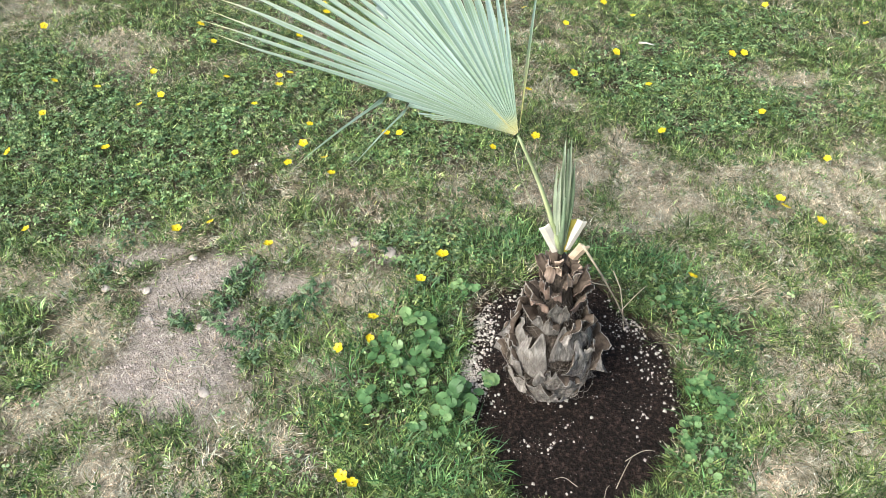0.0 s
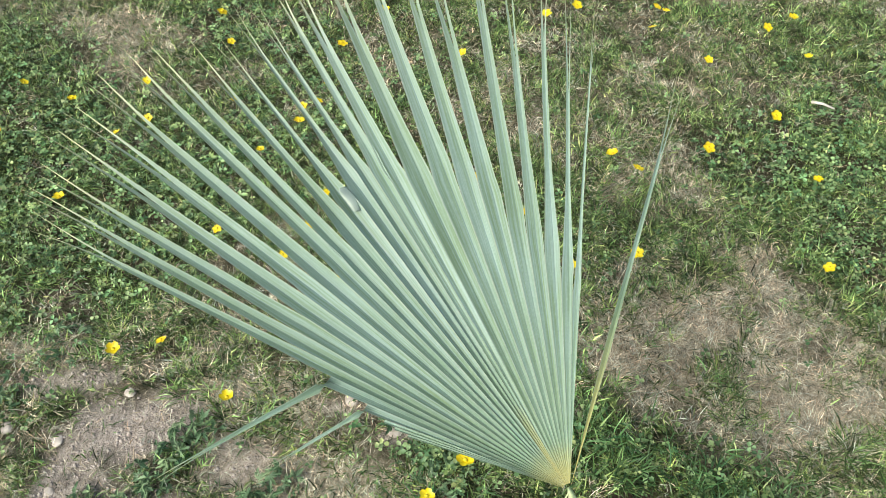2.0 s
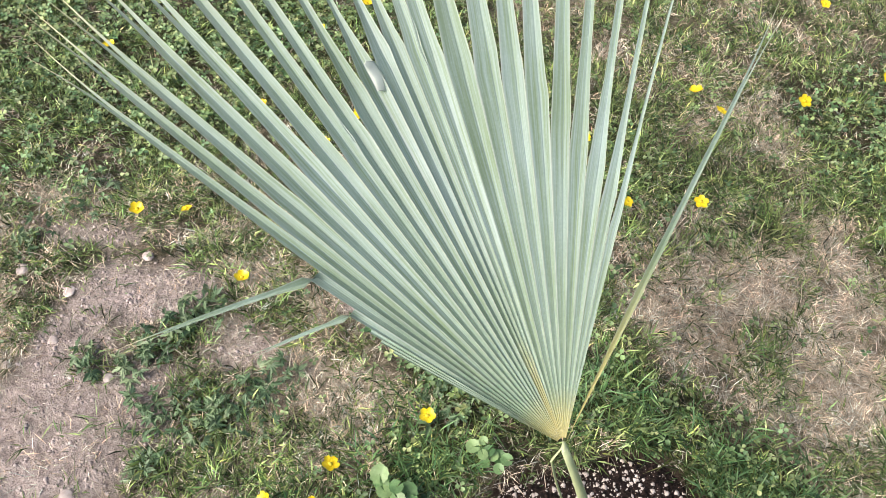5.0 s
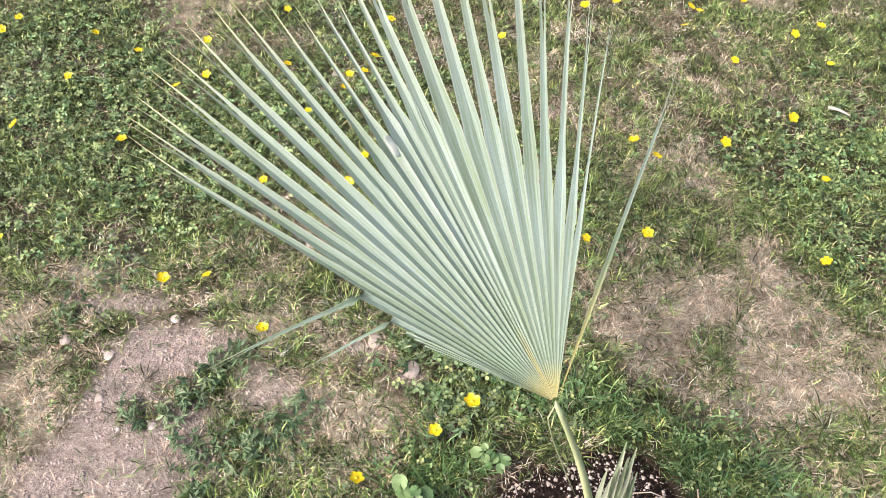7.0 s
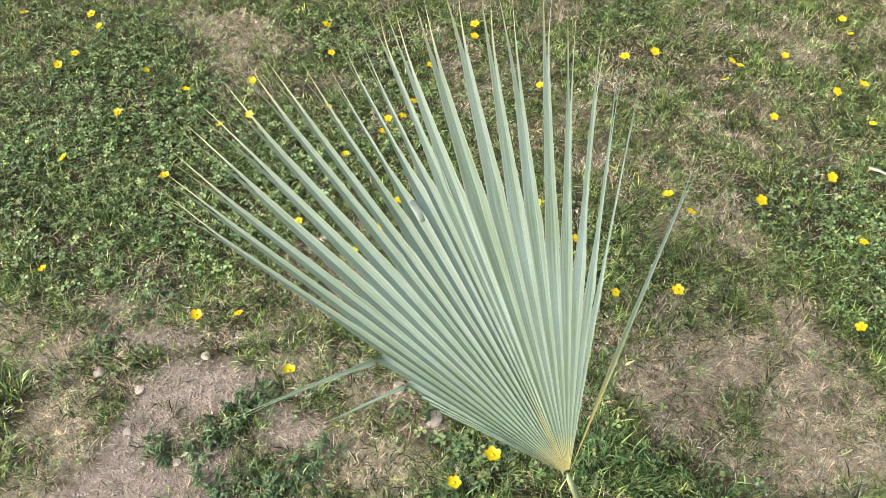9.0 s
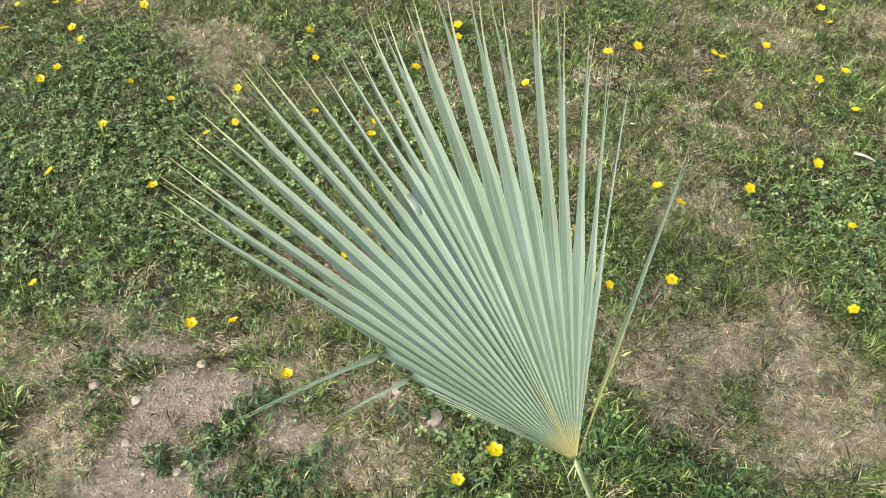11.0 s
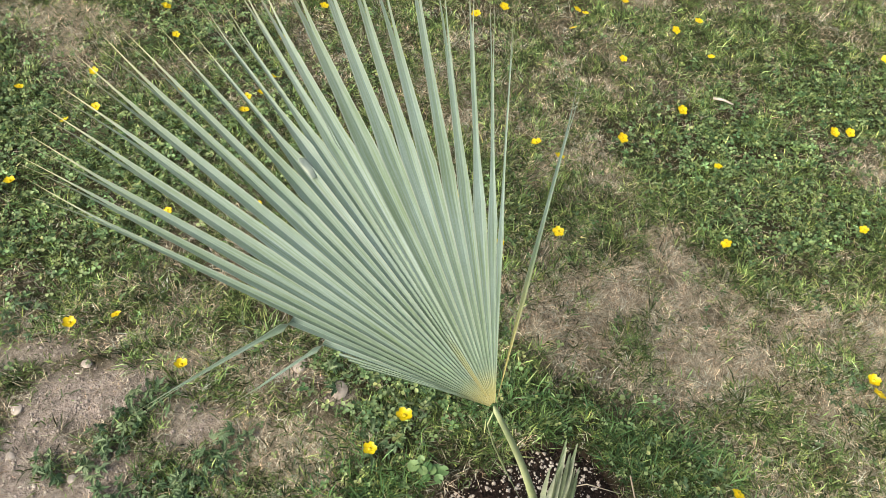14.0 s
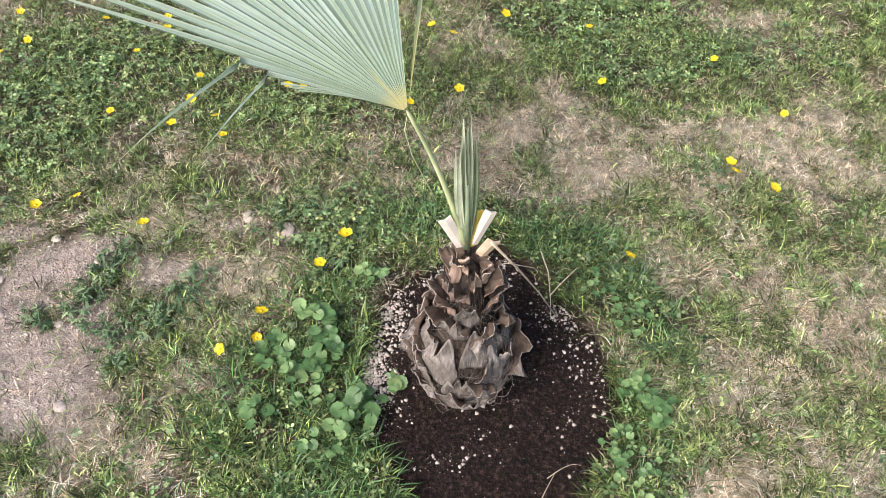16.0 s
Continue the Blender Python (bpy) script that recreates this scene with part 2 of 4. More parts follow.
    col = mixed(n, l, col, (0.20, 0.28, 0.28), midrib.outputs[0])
    ends = ramp(n, [(0.84, (0, 0, 0)), (0.97, (0.85,) * 3)])
    l.new(sepx.outputs[1], ends.inputs[0])
    col = mixed(n, l, col, (0.56, 0.54, 0.32), ends.outputs[0])
    l.new(col, b.inputs["Base Color"])
    b.inputs["Roughness"].default_value = 0.5
    b.inputs["Specular IOR Level"].default_value = 0.4
    bumped(n, l, b, veins, 0.25, 0.0006)
    thin(n, l, b, col, 0.18)
    return m


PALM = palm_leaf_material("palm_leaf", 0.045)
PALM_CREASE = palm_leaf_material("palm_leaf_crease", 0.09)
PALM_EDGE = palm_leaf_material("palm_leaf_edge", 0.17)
PETIOLE = mottled("leaf_stalk", [(0.3, (0.37, 0.44, 0.22)), (0.7, (0.50, 0.56, 0.33))], 40, 0.45, 0.2, 0.0006, (1, 1, 0.2), specular=0.5)


# ---------------------------------------------------------------- helpers of this scene
def np_mesh(name, verts, faces, mat):
    """A mesh from an array of places and arrays of faces that all have one count of corners each."""
    me = bpy.data.meshes.new(name)
    verts = np.asarray(verts, dtype=np.float32).reshape(-1, 3)
    me.vertices.add(len(verts))
    me.vertices.foreach_set("co", verts.ravel())
    loops = np.concatenate([f.ravel() for f in faces]).astype(np.int32)
    counts = np.concatenate([np.full(len(f), f.shape[1]) for f in faces])
    me.loops.add(len(loops))
    me.loops.foreach_set("vertex_index", loops)
    me.polygons.add(len(counts))
    me.polygons.foreach_set("loop_start", np.concatenate([[0], np.cumsum(counts)[:-1]]).astype(np.int32))
    me.update(calc_edges=True)
    me.materials.append(mat)
    return me


def part(name, bm, mat, parent=None, label="", smooth=True):
    """Links a bmesh as one mesh object under a thing or a part."""
    me = bpy.data.meshes.new(name)
    bm.to_mesh(me)
    bm.free()
    me.materials.append(mat)
    if smooth:
        me.polygons.foreach_set("use_smooth", [True] * len(me.polygons))
    ob = new(name, me)
    ob.parent = parent
    return tagged(ob, label)


def shared(name, me, parent, m):
    """One more object on a mesh that others use too."""
    ob = new(name, me)
    ob.parent = parent
    ob.matrix_basis = m
    return ob


def tube(bm, path, radii, sides=6, flat=1.0):
    """A tapering rod along a path, closed at both ends."""
    path = [Vector(p) for p in path]
    rings = []
    side = None
    for i, p in enumerate(path):
        d = (path[min(i + 1, len(path) - 1)] - path[max(i - 1, 0)]).normalized()
        if side is None:
            side = d.cross(Vector((0.3, 0.2, 1.0)) if abs(d.z) < 0.9 else Vector((1, 0, 0))).normalized()
        side = (side - d * side.dot(d)).normalized()
        up = d.cross(side)
        rings.append([bm.verts.new(p + radii[i] * (math.cos(a) * side + flat * math.sin(a) * up)) for a in [2 * math.pi * k / sides for k in range(sides)]])
    for a, b in zip(rings, rings[1:]):
        for k in range(sides):
            bm.faces.new((a[k], a[(k + 1) % sides], b[(k + 1) % sides], b[k]))
    bm.faces.new(rings[0][::-1])
    bm.faces.new(rings[-1])


def hashed(ix, iy, seed):
    h = (ix * 374761393 + iy * 668265263 + seed * 974634541) & 0x7FFFFFFF
    h = ((h ^ (h >> 13)) * 1274126177) & 0x7FFFFFFF
    return ((h ^ (h >> 16)) & 0xFFFF) / 65535.0


def cloud(x, y, size, seed=0, octaves=3):
    """Smooth noise from 0 to 1 over the plan; size: metres of its largest waves."""
    total, amp, weight = 0.0, 1.0, 0.0
    for k in range(octaves):
        u, v = x / size * 2 ** k + 31.7 * k, y / size * 2 ** k + 17.3 * k
        iu, iv = np.floor(u).astype(np.int64), np.floor(v).astype(np.int64)
        fu, fv = u - iu, v - iv
        fu, fv = fu * fu * (3 - 2 * fu), fv * fv * (3 - 2 * fv)
        a, b = hashed(iu, iv, seed + k), hashed(iu + 1, iv, seed + k)
        c, d = hashed(iu, iv + 1, seed + k), hashed(iu + 1, iv + 1, seed + k)
        total = total + amp * ((a * (1 - fu) + b * fu) * (1 - fv) + (c * (1 - fu) + d * fu) * fv)
        weight += amp
        amp *= 0.55
    return total / weight


def spots(x, y, items, soft=0.35, ragged=0.35, seed=5):
    """The union of ragged ellipses (x, y, half width, half depth, turn in degrees, strength)."""
    wob = (cloud(x, y, 0.16, seed, 4) - 0.5) * 2 * ragged
    best = np.zeros_like(x)
    for cx, cy, rx, ry, turn, strength in items:
        c, s = math.cos(radians(turn)), math.sin(radians(turn))
        u, v = ((x - cx) * c + (y - cy) * s) / rx, (-(x - cx) * s + (y - cy) * c) / ry
        d = np.sqrt(u * u + v * v) + wob
        best = np.maximum(best, strength * np.clip((1 + soft - d) / (2 * soft), 0, 1))
    return best


# ---------------------------------------------------------------- the lie of the lawn
HOLE = [(0.39, 1.00, 0.245, 0.27, 20, 1.0), (0.37, 0.80, 0.17, 0.12, 0, 1.0), (0.42, 1.20, 0.12, 0.12, 0, 1.0)]
BARE = [(-0.44, 1.18, 0.14, 0.09, 8, 1.0), (-0.57, 1.09, 0.08, 0.06, 0, 0.9), (-0.45, 1.40, 0.12, 0.06, 15, 1.0), (-0.44, 1.10, 0.13, 0.13, 0, 1.0), (-0.53, 1.25, 0.06, 0.15, 0, 1.0), (-0.22, 1.34, 0.07, 0.05, 0, 0.8),
        (-0.07, 1.46, 0.06, 0.02, 0, 0.7), (-0.56, 1.50, 0.12, 0.03, 10, 0.6), (0.03, 1.41, 0.04, 0.02, 0, 0.6)]
DRY = [(0.70, 1.39, 0.12, 0.07, 9, 0.95), (0.88, 1.48, 0.15, 0.12, 9, 1.0), (0.62, 1.60, 0.15, 0.08, 8, 1.0), (0.45, 1.58, 0.09, 0.08, 0, 0.8), (1.02, 1.54, 0.36, 0.10, 5, 1.0), (0.70, 1.52, 0.12, 0.10, 0, 0.8), (0.64, 1.78, 0.13, 0.09, 0, 0.95), (0.78, 1.60, 0.14, 0.10, 0, 0.8), (1.32, 1.50, 0.22, 0.14, 0, 0.9),
       (-0.77, 2.51, 0.15, 0.09, 0, 1.0), (1.32, 2.01, 0.12, 0.13, 20, 0.8), (1.05, 1.04, 0.14, 0.24, -15, 0.72), (0.92, 0.86, 0.26, 0.18, 0, 0.55), (0.88, 1.20, 0.12, 0.10, 0, 0.5), (1.25, 1.20, 0.2, 0.2, 0, 0.5), (0.55, 2.02, 0.14, 0.09, 0, 0.5)]
DRY_NEAR = [(-0.15, 1.42, 0.14, 0.11, 8, 1.0), (-0.05, 1.29, 0.13, 0.08, 0, 0.95), (-0.68, 1.24, 0.09, 0.10, 0, 0.95), (-0.20, 1.20, 0.10, 0.06, 0, 0.8), (-0.84, 1.45, 0.12, 0.07, 0, 1.0), (-0.66, 1.55, 0.12, 0.04, 0, 0.7), (-0.17, 1.13, 0.11, 0.09, 0, 0.9), (-0.25, 0.98, 0.15, 0.09, 0, 0.75), (-0.06, 1.22, 0.08, 0.05, 0, 0.6), (-0.15, 1.36, 0.09, 0.05, 0, 0.7)]
DRY_FAR = [(-0.72, 1.06, 0.10, 0.10, 0, 0.8), (-0.55, 0.86, 0.22, 0.10, 0, 0.75), (-0.33, 0.92, 0.12, 0.08, 0, 0.7), (0.28, 1.60, 0.14, 0.12, 0, 0.7), (0.78, 2.80, 0.25, 0.12, 0, 0.3),
           (1.06, 2.92, 0.2, 0.14, 0, 0.3), (0.20, 2.30, 0.2, 0.25, 0, 0.2), (0.60, 2.40, 0.3, 0.2, 0, 0.16), (-1.25, 2.75, 0.2, 0.12, 0, 0.6), (0.5, 1.64, 0.16, 0.13, 0, 0.85), (0.70, 0.70, 0.10, 0.07, 0, 0.6)]
RICH = [(0.36, 1.40, 0.14, 0.07, 0, 0.8), (0.60, 1.32, 0.12, 0.08, -30, 1.0), (0.72, 1.12, 0.07, 0.14, 20, 0.8), (0.09, 0.84, 0.14, 0.12, 0, 1.0), (0.05, 1.00, 0.18, 0.19, 0, 0.65), (0.10, 1.22, 0.08, 0.08, 0, 0.8), (0.63, 0.82, 0.07, 0.14, 0, 0.8)]
LEAFY = [(-0.95, 2.05, 0.35, 0.30, 0, 0.9), (-0.55, 2.02, 0.28, 0.22, 0, 0.9), (-0.60, 1.80, 0.22, 0.10, 0, 0.8), (-1.10, 2.35, 0.3, 0.18, 0, 0.8), (0.05, 1.90, 0.30, 0.14, 0, 0.8), (0.90, 2.08, 0.20, 0.16, 0, 1.0), (1.20, 1.90, 0.20, 0.10, 0, 0.8),
         (1.25, 2.30, 0.25, 0.15, 0, 0.8), (-0.45, 2.55, 0.20, 0.15, 0, 0.7), (0.12, 1.42, 0.16, 0.10, 0, 0.8), (-0.20, 2.25, 0.25, 0.16, 0, 0.7), (0.95, 1.85, 0.16, 0.08, 0, 0.8)]
WEEDY = [(-0.37, 1.33, 0.07, 0.045, 30, 0.6), (-0.26, 1.23, 0.11, 0.04, 0, 0.6), (-0.46, 1.26, 0.05, 0.03, 0, 0.6), (-0.17, 1.29, 0.07, 0.05, 0, 0.5), (-0.29, 1.12, 0.04, 0.04, 0, 0.5)]


def hole(x, y):
    return spots(x, y, HOLE, 0.12, 0.12, 3)


def cover(x, y):
    """How bare, dry, rich and leafy the lawn is."""
    bare = np.clip(spots(x, y, BARE, 0.45, 0.8, 7) + 0.9 * (cloud(x, y, 0.045, 8, 3) - 0.55) * (spots(x, y, BARE, 0.8, 0.5, 7) > 0.05), 0, 1)
    weedy = spots(x, y, WEEDY, 0.3, 0.4, 9)
    dry = np.maximum(spots(x, y, DRY + DRY_NEAR, 0.5, 0.5, 11), spots(x, y, DRY_FAR, 0.5, 0.5, 12))
    dry = np.clip(dry + 0.45 * np.clip(cloud(x, y, 0.35, 21) - 0.52, 0, 1) * 2.2 + 0.09, 0, 1)
    rich = spots(x, y, RICH, 0.4, 0.4, 13)
    leafy = np.clip(spots(x, y, LEAFY, 0.5, 0.6, 15) + 0.5 * np.clip(cloud(x, y, 0.3, 23) - 0.5, 0, 1), 0, 1)
    dry = dry * (1 - 0.9 * rich) * (1 - 0.8 * leafy)
    dry = np.clip(dry * np.clip(4.4 * cloud(x, y, 0.10, 77, 3) - 1.2, 0.36, 1.2), 0, 1)
    bare = np.clip(bare * (1 - weedy) + 0.25 * np.clip(dry - 0.75, 0, 1) * 4 * np.clip(cloud(x, y, 0.12, 25) - 0.45, 0, 1), 0, 1)
    return bare, dry, rich, leafy, weedy


def height(x, y):
    """Height of the ground's surface."""
    h = 0.012 * (cloud(x, y, 0.5, 31, 2) - 0.5) + 0.012 * (cloud(x, y, 0.07, 33, 3) - 0.5) + 0.007 * (cloud(x, y, 0.028, 35, 2) - 0.5)
    return h - 0.045 * np.clip(hole(x, y) * 1.4 - 0.4, 0, 1)


def inner(x, y):
    """1 in the part of the lawn that is walked round, fading to 0 away from it."""
    return np.clip(1.5 - np.hypot((x - 0.1) / 2.7, (y - 1.8) / 2.1) * 1.15 + 0.5 * (cloud(x, y, 0.5, 71) - 0.5), 0, 1)


def soil_height(x, y):
    out = np.hypot((x - 0.39) / 0.27, (y - 0.98) / 0.33)
    return -0.010 - 0.006 * np.clip(out, 0, 1.2) ** 2 + 0.014 * (cloud(x, y, 0.05, 41, 4) - 0.5) + 0.012 * (cloud(x, y, 0.2, 43, 2) - 0.5)


def sheet(xs, ys, lift, mat, name):
    gx, gy = np.meshgrid(xs, ys)
    nx, ny = len(xs), len(ys)
    z = lift(gx, gy)
    i = np.arange((ny - 1) * (nx - 1))
    a = (i // (nx - 1)) * nx + i % (nx - 1)
    me = np_mesh(name, np.stack([gx, gy, z], -1), [np.stack([a, a + 1, a + nx + 1, a + nx], 1)], mat)
    me.polygons.foreach_set("use_smooth", [True] * len(me.polygons))
    return me, gx, gy


far = np.cumsum(0.05 * 1.45 ** np.arange(24))
xs = np.concatenate([-2.2 - far[::-1], np.arange(-2.2, -0.752, 0.016), np.arange(-0.75, 0.1, 0.007), np.arange(0.104, 2.3, 0.016), 2.3 + far])
ys = np.concatenate([0.2 - far[::-1], np.arange(0.2, 0.848, 0.016), np.arange(0.85, 1.65, 0.007), np.arange(1.654, 3.5, 0.016), 3.5 + far])
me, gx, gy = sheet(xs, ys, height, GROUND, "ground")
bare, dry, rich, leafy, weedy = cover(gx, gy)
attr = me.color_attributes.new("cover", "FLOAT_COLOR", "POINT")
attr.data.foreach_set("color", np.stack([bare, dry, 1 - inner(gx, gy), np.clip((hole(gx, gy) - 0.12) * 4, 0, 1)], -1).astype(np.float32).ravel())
tagged(new("ground", me), "patchy lawn ground with bare grey-pink earth and thatch darkened for shade", "lawn", kind="structure")

me, gx, gy = sheet(np.arange(0.08, 0.70, 0.006), np.arange(0.62, 1.36, 0.006),
                   lambda x, y: soil_height(x, y) - 0.10 * np.clip(0.9 - hole(x, y) * 2.2, 0, 1), SOIL, "soil")
tagged(new("soil", me), "dark crumbly potting soil filling the planting hole", "soil", kind="structure")


# ---------------------------------------------------------------- grass, straw and clover
def toned(me, tone):
    """Gives every corner of a mesh the tone of its tuft."""
    attr = me.color_attributes.new("tone", "FLOAT_COLOR", "POINT")
    attr.data.foreach_set("color", np.concatenate([tone, np.ones((len(tone), 1))], 1).astype(np.float32).ravel())


def tuft_tones(rng, n, spread):
    """A brightness and a slight turn of hue for each of n tufts."""
    bright = np.exp(rng.normal(-0.5 * spread ** 2, spread, n)).clip(0.30, 2.0)
    warm = rng.normal(0, 0.10, n).clip(-0.2, 0.25)
    return np.stack([bright * (1 + warm), bright, bright * (1 - 0.5 * warm)], -1)


def blades(name, n, mat, seed, chance, length, width, lean, box, label, per_tuft=8, reach=0.007, spread=0.44, clumps=1.5):
    """Blades of grass in small tufts, rooted where chance(x, y) lets them."""
    rng = np.random.default_rng(seed)
    n //= per_tuft
    x, y = rng.uniform(box[0], box[1], n), rng.uniform(box[2], box[3], n)
    keep = rng.random(n) < chance(x, y)
    x, y = x[keep], y[keep]
    tone = np.repeat(tuft_tones(rng, len(x), spread) * (1 + clumps * (cloud(x, y, 0.022, seed + 5, 2) - 0.5))[:, None], per_tuft, 0)
    main = np.repeat(4.5 * np.pi * cloud(x, y, 0.07, seed + 7, 2), per_tuft)
    tall = np.repeat(rng.uniform(0.7, 1.25, len(x)), per_tuft)
    n = len(x) * per_tuft
    ox, oy = rng.normal(0, reach, n), rng.normal(0, reach, n)
    x, y = np.repeat(x, per_tuft) + ox, np.repeat(y, per_tuft) + oy
    ln = rng.uniform(*length, n) * (0.7 + 0.6 * cloud(x, y, 0.12, seed)) * tall
    w = rng.uniform(*width, n) * 0.5
    az = np.where(rng.random(n) < 0.5, np.arctan2(oy, ox), main) + rng.normal(0, 0.8, n)
    tilt = np.radians(rng.uniform(*lean, n))
    bend = np.radians(rng.uniform(5, 50, n))
    d = np.stack([np.cos(az), np.sin(az), np.zeros(n)], -1)
    s = np.stack([-np.sin(az), np.cos(az), np.zeros(n)], -1)
    turn = rng.uniform(-0.9, 0.9, n)
    s = s * np.cos(turn)[:, None] + np.array([0, 0, 1]) * np.sin(turn)[:, None] * 0.6
    up = np.array([0, 0, 1.0])
    root = np.stack([x, y, height(x, y) - 0.003], -1)
    l2 = (ln * 0.5)[:, None]
    mid = root + l2 * (np.sin(tilt)[:, None] * d + np.cos(tilt)[:, None] * up)
    t2 = np.minimum(tilt + bend, np.radians(97))
    tip = mid + l2 * (np.sin(t2)[:, None] * d + np.cos(t2)[:, None] * up)
    tip[:, 2] = np.maximum(tip[:, 2], root[:, 2] + 0.006)
    sw = s * w[:, None]
    v = np.stack([root, mid + sw, tip, mid - sw], 1)
    k = np.arange(n)[:, None] * 4
    me = np_mesh(name, v, [k + np.array([[0, 1, 3]]), k + np.array([[1, 2, 3]])], mat)
    toned(me, np.repeat(tone, 4, 0))
    return tagged(new(name, me), label, "grass", kind="stuff")


def beyond(x, y):
    """0 in the near lawn, 1 outside its ragged border."""
    edge = np.minimum(np.minimum(x - VIEW[0], VIEW[1] - x), np.minimum(y - VIEW[2], VIEW[3] - y))
    return np.clip(1.1 - edge / 0.22 - 1.0 * (cloud(x, y, 0.15, 91) - 0.5), 0, 1)


def wide_chance(x, y):
    """The lawn round about, thinning out with distance."""
    out = np.hypot((x - 0.1) / 3.4, (y - 1.8) / 3.0)
    return beyond(x, y) * np.clip(1.6 - 1.3 * out, 0, 1)


def open_ground(x, y):
    return np.clip((0.56 - hole(x, y)) * 5, 0, 1) * (1 - beyond(x, y)) * np.clip(1 - 2.5 * (np.abs(x - 0.15) - 0.62 - 0.46 * y), 0.3, 1)


def green_chance(x, y):
    b, d, r, lf, w = cover(x, y)
    near = np.clip(1.25 - 0.2 * y, 0.5, 1) * np.clip(4.6 * cloud(x, y, 0.055, 27, 3) - 1.65, 0.05, 1)
    return open_ground(x, y) * np.clip((1 - b) ** 3, 0.03, 1) * np.clip(1.04 - 0.84 * d, 0.14, 1) * (1 - 0.15 * lf) * near


def straw_chance(x, y):
    b, d, r, lf, w = cover(x, y)
    return open_ground(x, y) * np.clip((1 - b) ** 2, 0.22, 1) * (0.16 + 0.84 * np.maximum(d, 0.3 * b)) * (1 - 0.8 * r) * (1 - 0.45 * lf) * np.clip(4.2 * cloud(x, y, 0.04, 29, 2) - 1.3, 0.15, 1)


def rich_chance(x, y):
    b, d, r, lf, w = cover(x, y)
    return np.clip(1 - hole(x, y) * 1.3, 0, 1) * r


VIEW = (-1.95, 2.15, 0.35, 3.25)
blades("lawn_grass", 1500000, GREEN, 101, green_chance, (0.014, 0.042), (0.0014, 0.0032), (22, 86), VIEW, "short mown green lawn grass with lying blades")
blades("dry_grass", 3300000, STRAW, 102, straw_chance, (0.010, 0.036), (0.0007, 0.0015), (35, 92), VIEW, "bleached straw-coloured dead grass matted in the lawn", 7, 0.008, 0.32, 1.0)
blades("tall_grass", 26000, LUSH, 103, rich_chance, (0.030, 0.064), (0.0020, 0.0036), (10, 66), (-0.25, 1.0, 0.55, 1.6), "longer lush green grass round the planting hole", 5, 0.007, 0.25)


def clover(name, n, mat, seed, chance, size, high, box, label, lobes=3):
    """Three-part leaves held flat on short stalks."""
    rng = np.random.default_rng(seed)
    x, y = rng.uniform(box[0], box[1], n), rng.uniform(box[2], box[3], n)
    keep = rng.random(n) < chance(x, y)
    x, y = x[keep], y[keep]
    n = len(x)
    z = height(x, y) + rng.uniform(*high, n)
    sz = rng.uniform(*size, n)
    az0 = rng.uniform(0, 2 * np.pi, n)
    nrm = np.stack([rng.normal(0, 0.35, n), rng.normal(0, 0.35, n), np.ones(n)], -1)
    nrm /= np.linalg.norm(nrm, axis=1)[:, None]
    vs = []
    for k in range(lobes):
        az = az0 + 2 * np.pi * k / lobes
        d = np.stack([np.cos(az), np.sin(az), np.zeros(n)], -1)
        d -= nrm * (d * nrm).sum(1)[:, None]
        s = np.cross(nrm, d)
        c = np.stack([x, y, z], -1)
        p = lambda a, b, h: c + sz[:, None] * (a * d + b * s + h * nrm)
        vs.append(np.stack([p(0.02, 0, 0), p(0.55, -0.42, 0.14), p(0.95, -0.24, 0.04), p(0.92, 0, -0.06), p(0.95, 0.24, 0.04), p(0.55, 0.42, 0.14)], 1))
    v = np.concatenate(vs, 0)
    k = np.arange(len(v))[:, None] * 6
    me = np_mesh(name, v, [k + np.array([[0, 1, 2, 3]]), k + np.array([[0, 3, 4, 5]])], mat)
    bright = 0.55 + 0.9 * cloud(x, y, 0.035, seed + 3, 2)
    tone = tuft_tones(rng, n, 0.18) * bright[:, None]
    toned(me, np.repeat(np.concatenate([tone] * lobes), 6, 0))
    return tagged(new(name, me), label, "clover", kind="stuff")


def clover_chance(x, y):
    b, d, r, lf, w = cover(x, y)
    return open_ground(x, y) * np.clip((1 - b) ** 3, 0, 1) * np.clip(0.05 + 0.95 * lf + 0.35 * r, 0, 1) * (1 - 0.7 * d)


blades("lawn_grass", 170000, GREEN, 104, wide_chance, (0.03, 0.065), (0.003, 0.006), (30, 88), (-3.6, 3.8, -1.4, 5.0), "mown green lawn grass round about")
clover("clover", 100000, CLOVER, 111, clover_chance, (0.004, 0.0115), (0.008, 0.032), VIEW, "low clover leaves spread through the lawn")


# ---------------------------------------------------------------- the palm
HUB = Vector((0.264, 1.089, 0.594))
FOOT = Vector((0.345, 1.012, -0.02))
NORMAL_LEFT, NORMAL_RIGHT = Vector((0.087, -0.379, 0.921)), Vector((-0.283, -0.495, 0.821))
# the tips of the upright segments, from the lowest one round to the lone one at the other edge
TIPS = [(-0.239, 1.270, 0.717), (-0.250, 1.297, 0.729), (-0.239, 1.322, 0.738), (-0.243, 1.356, 0.752), (-0.224, 1.385, 0.762), (-0.212, 1.414, 0.773),
        (-0.187, 1.439, 0.781), (-0.163, 1.449, 0.783), (-0.126, 1.461, 0.780), (-0.102, 1.476, 0.780), (-0.092, 1.519, 0.785), (-0.074, 1.530, 0.782),
        (-0.062, 1.557, 0.794), (-0.040, 1.560, 0.799), (-0.004, 1.573, 0.806), (0.036, 1.588, 0.818), (0.075, 1.583, 0.825), (0.114, 1.575, 0.831),
        (0.153, 1.566, 0.839), (0.189, 1.542, 0.838), (0.224, 1.516, 0.836), (0.257, 1.495, 0.834), (0.277, 1.465, 0.823)]
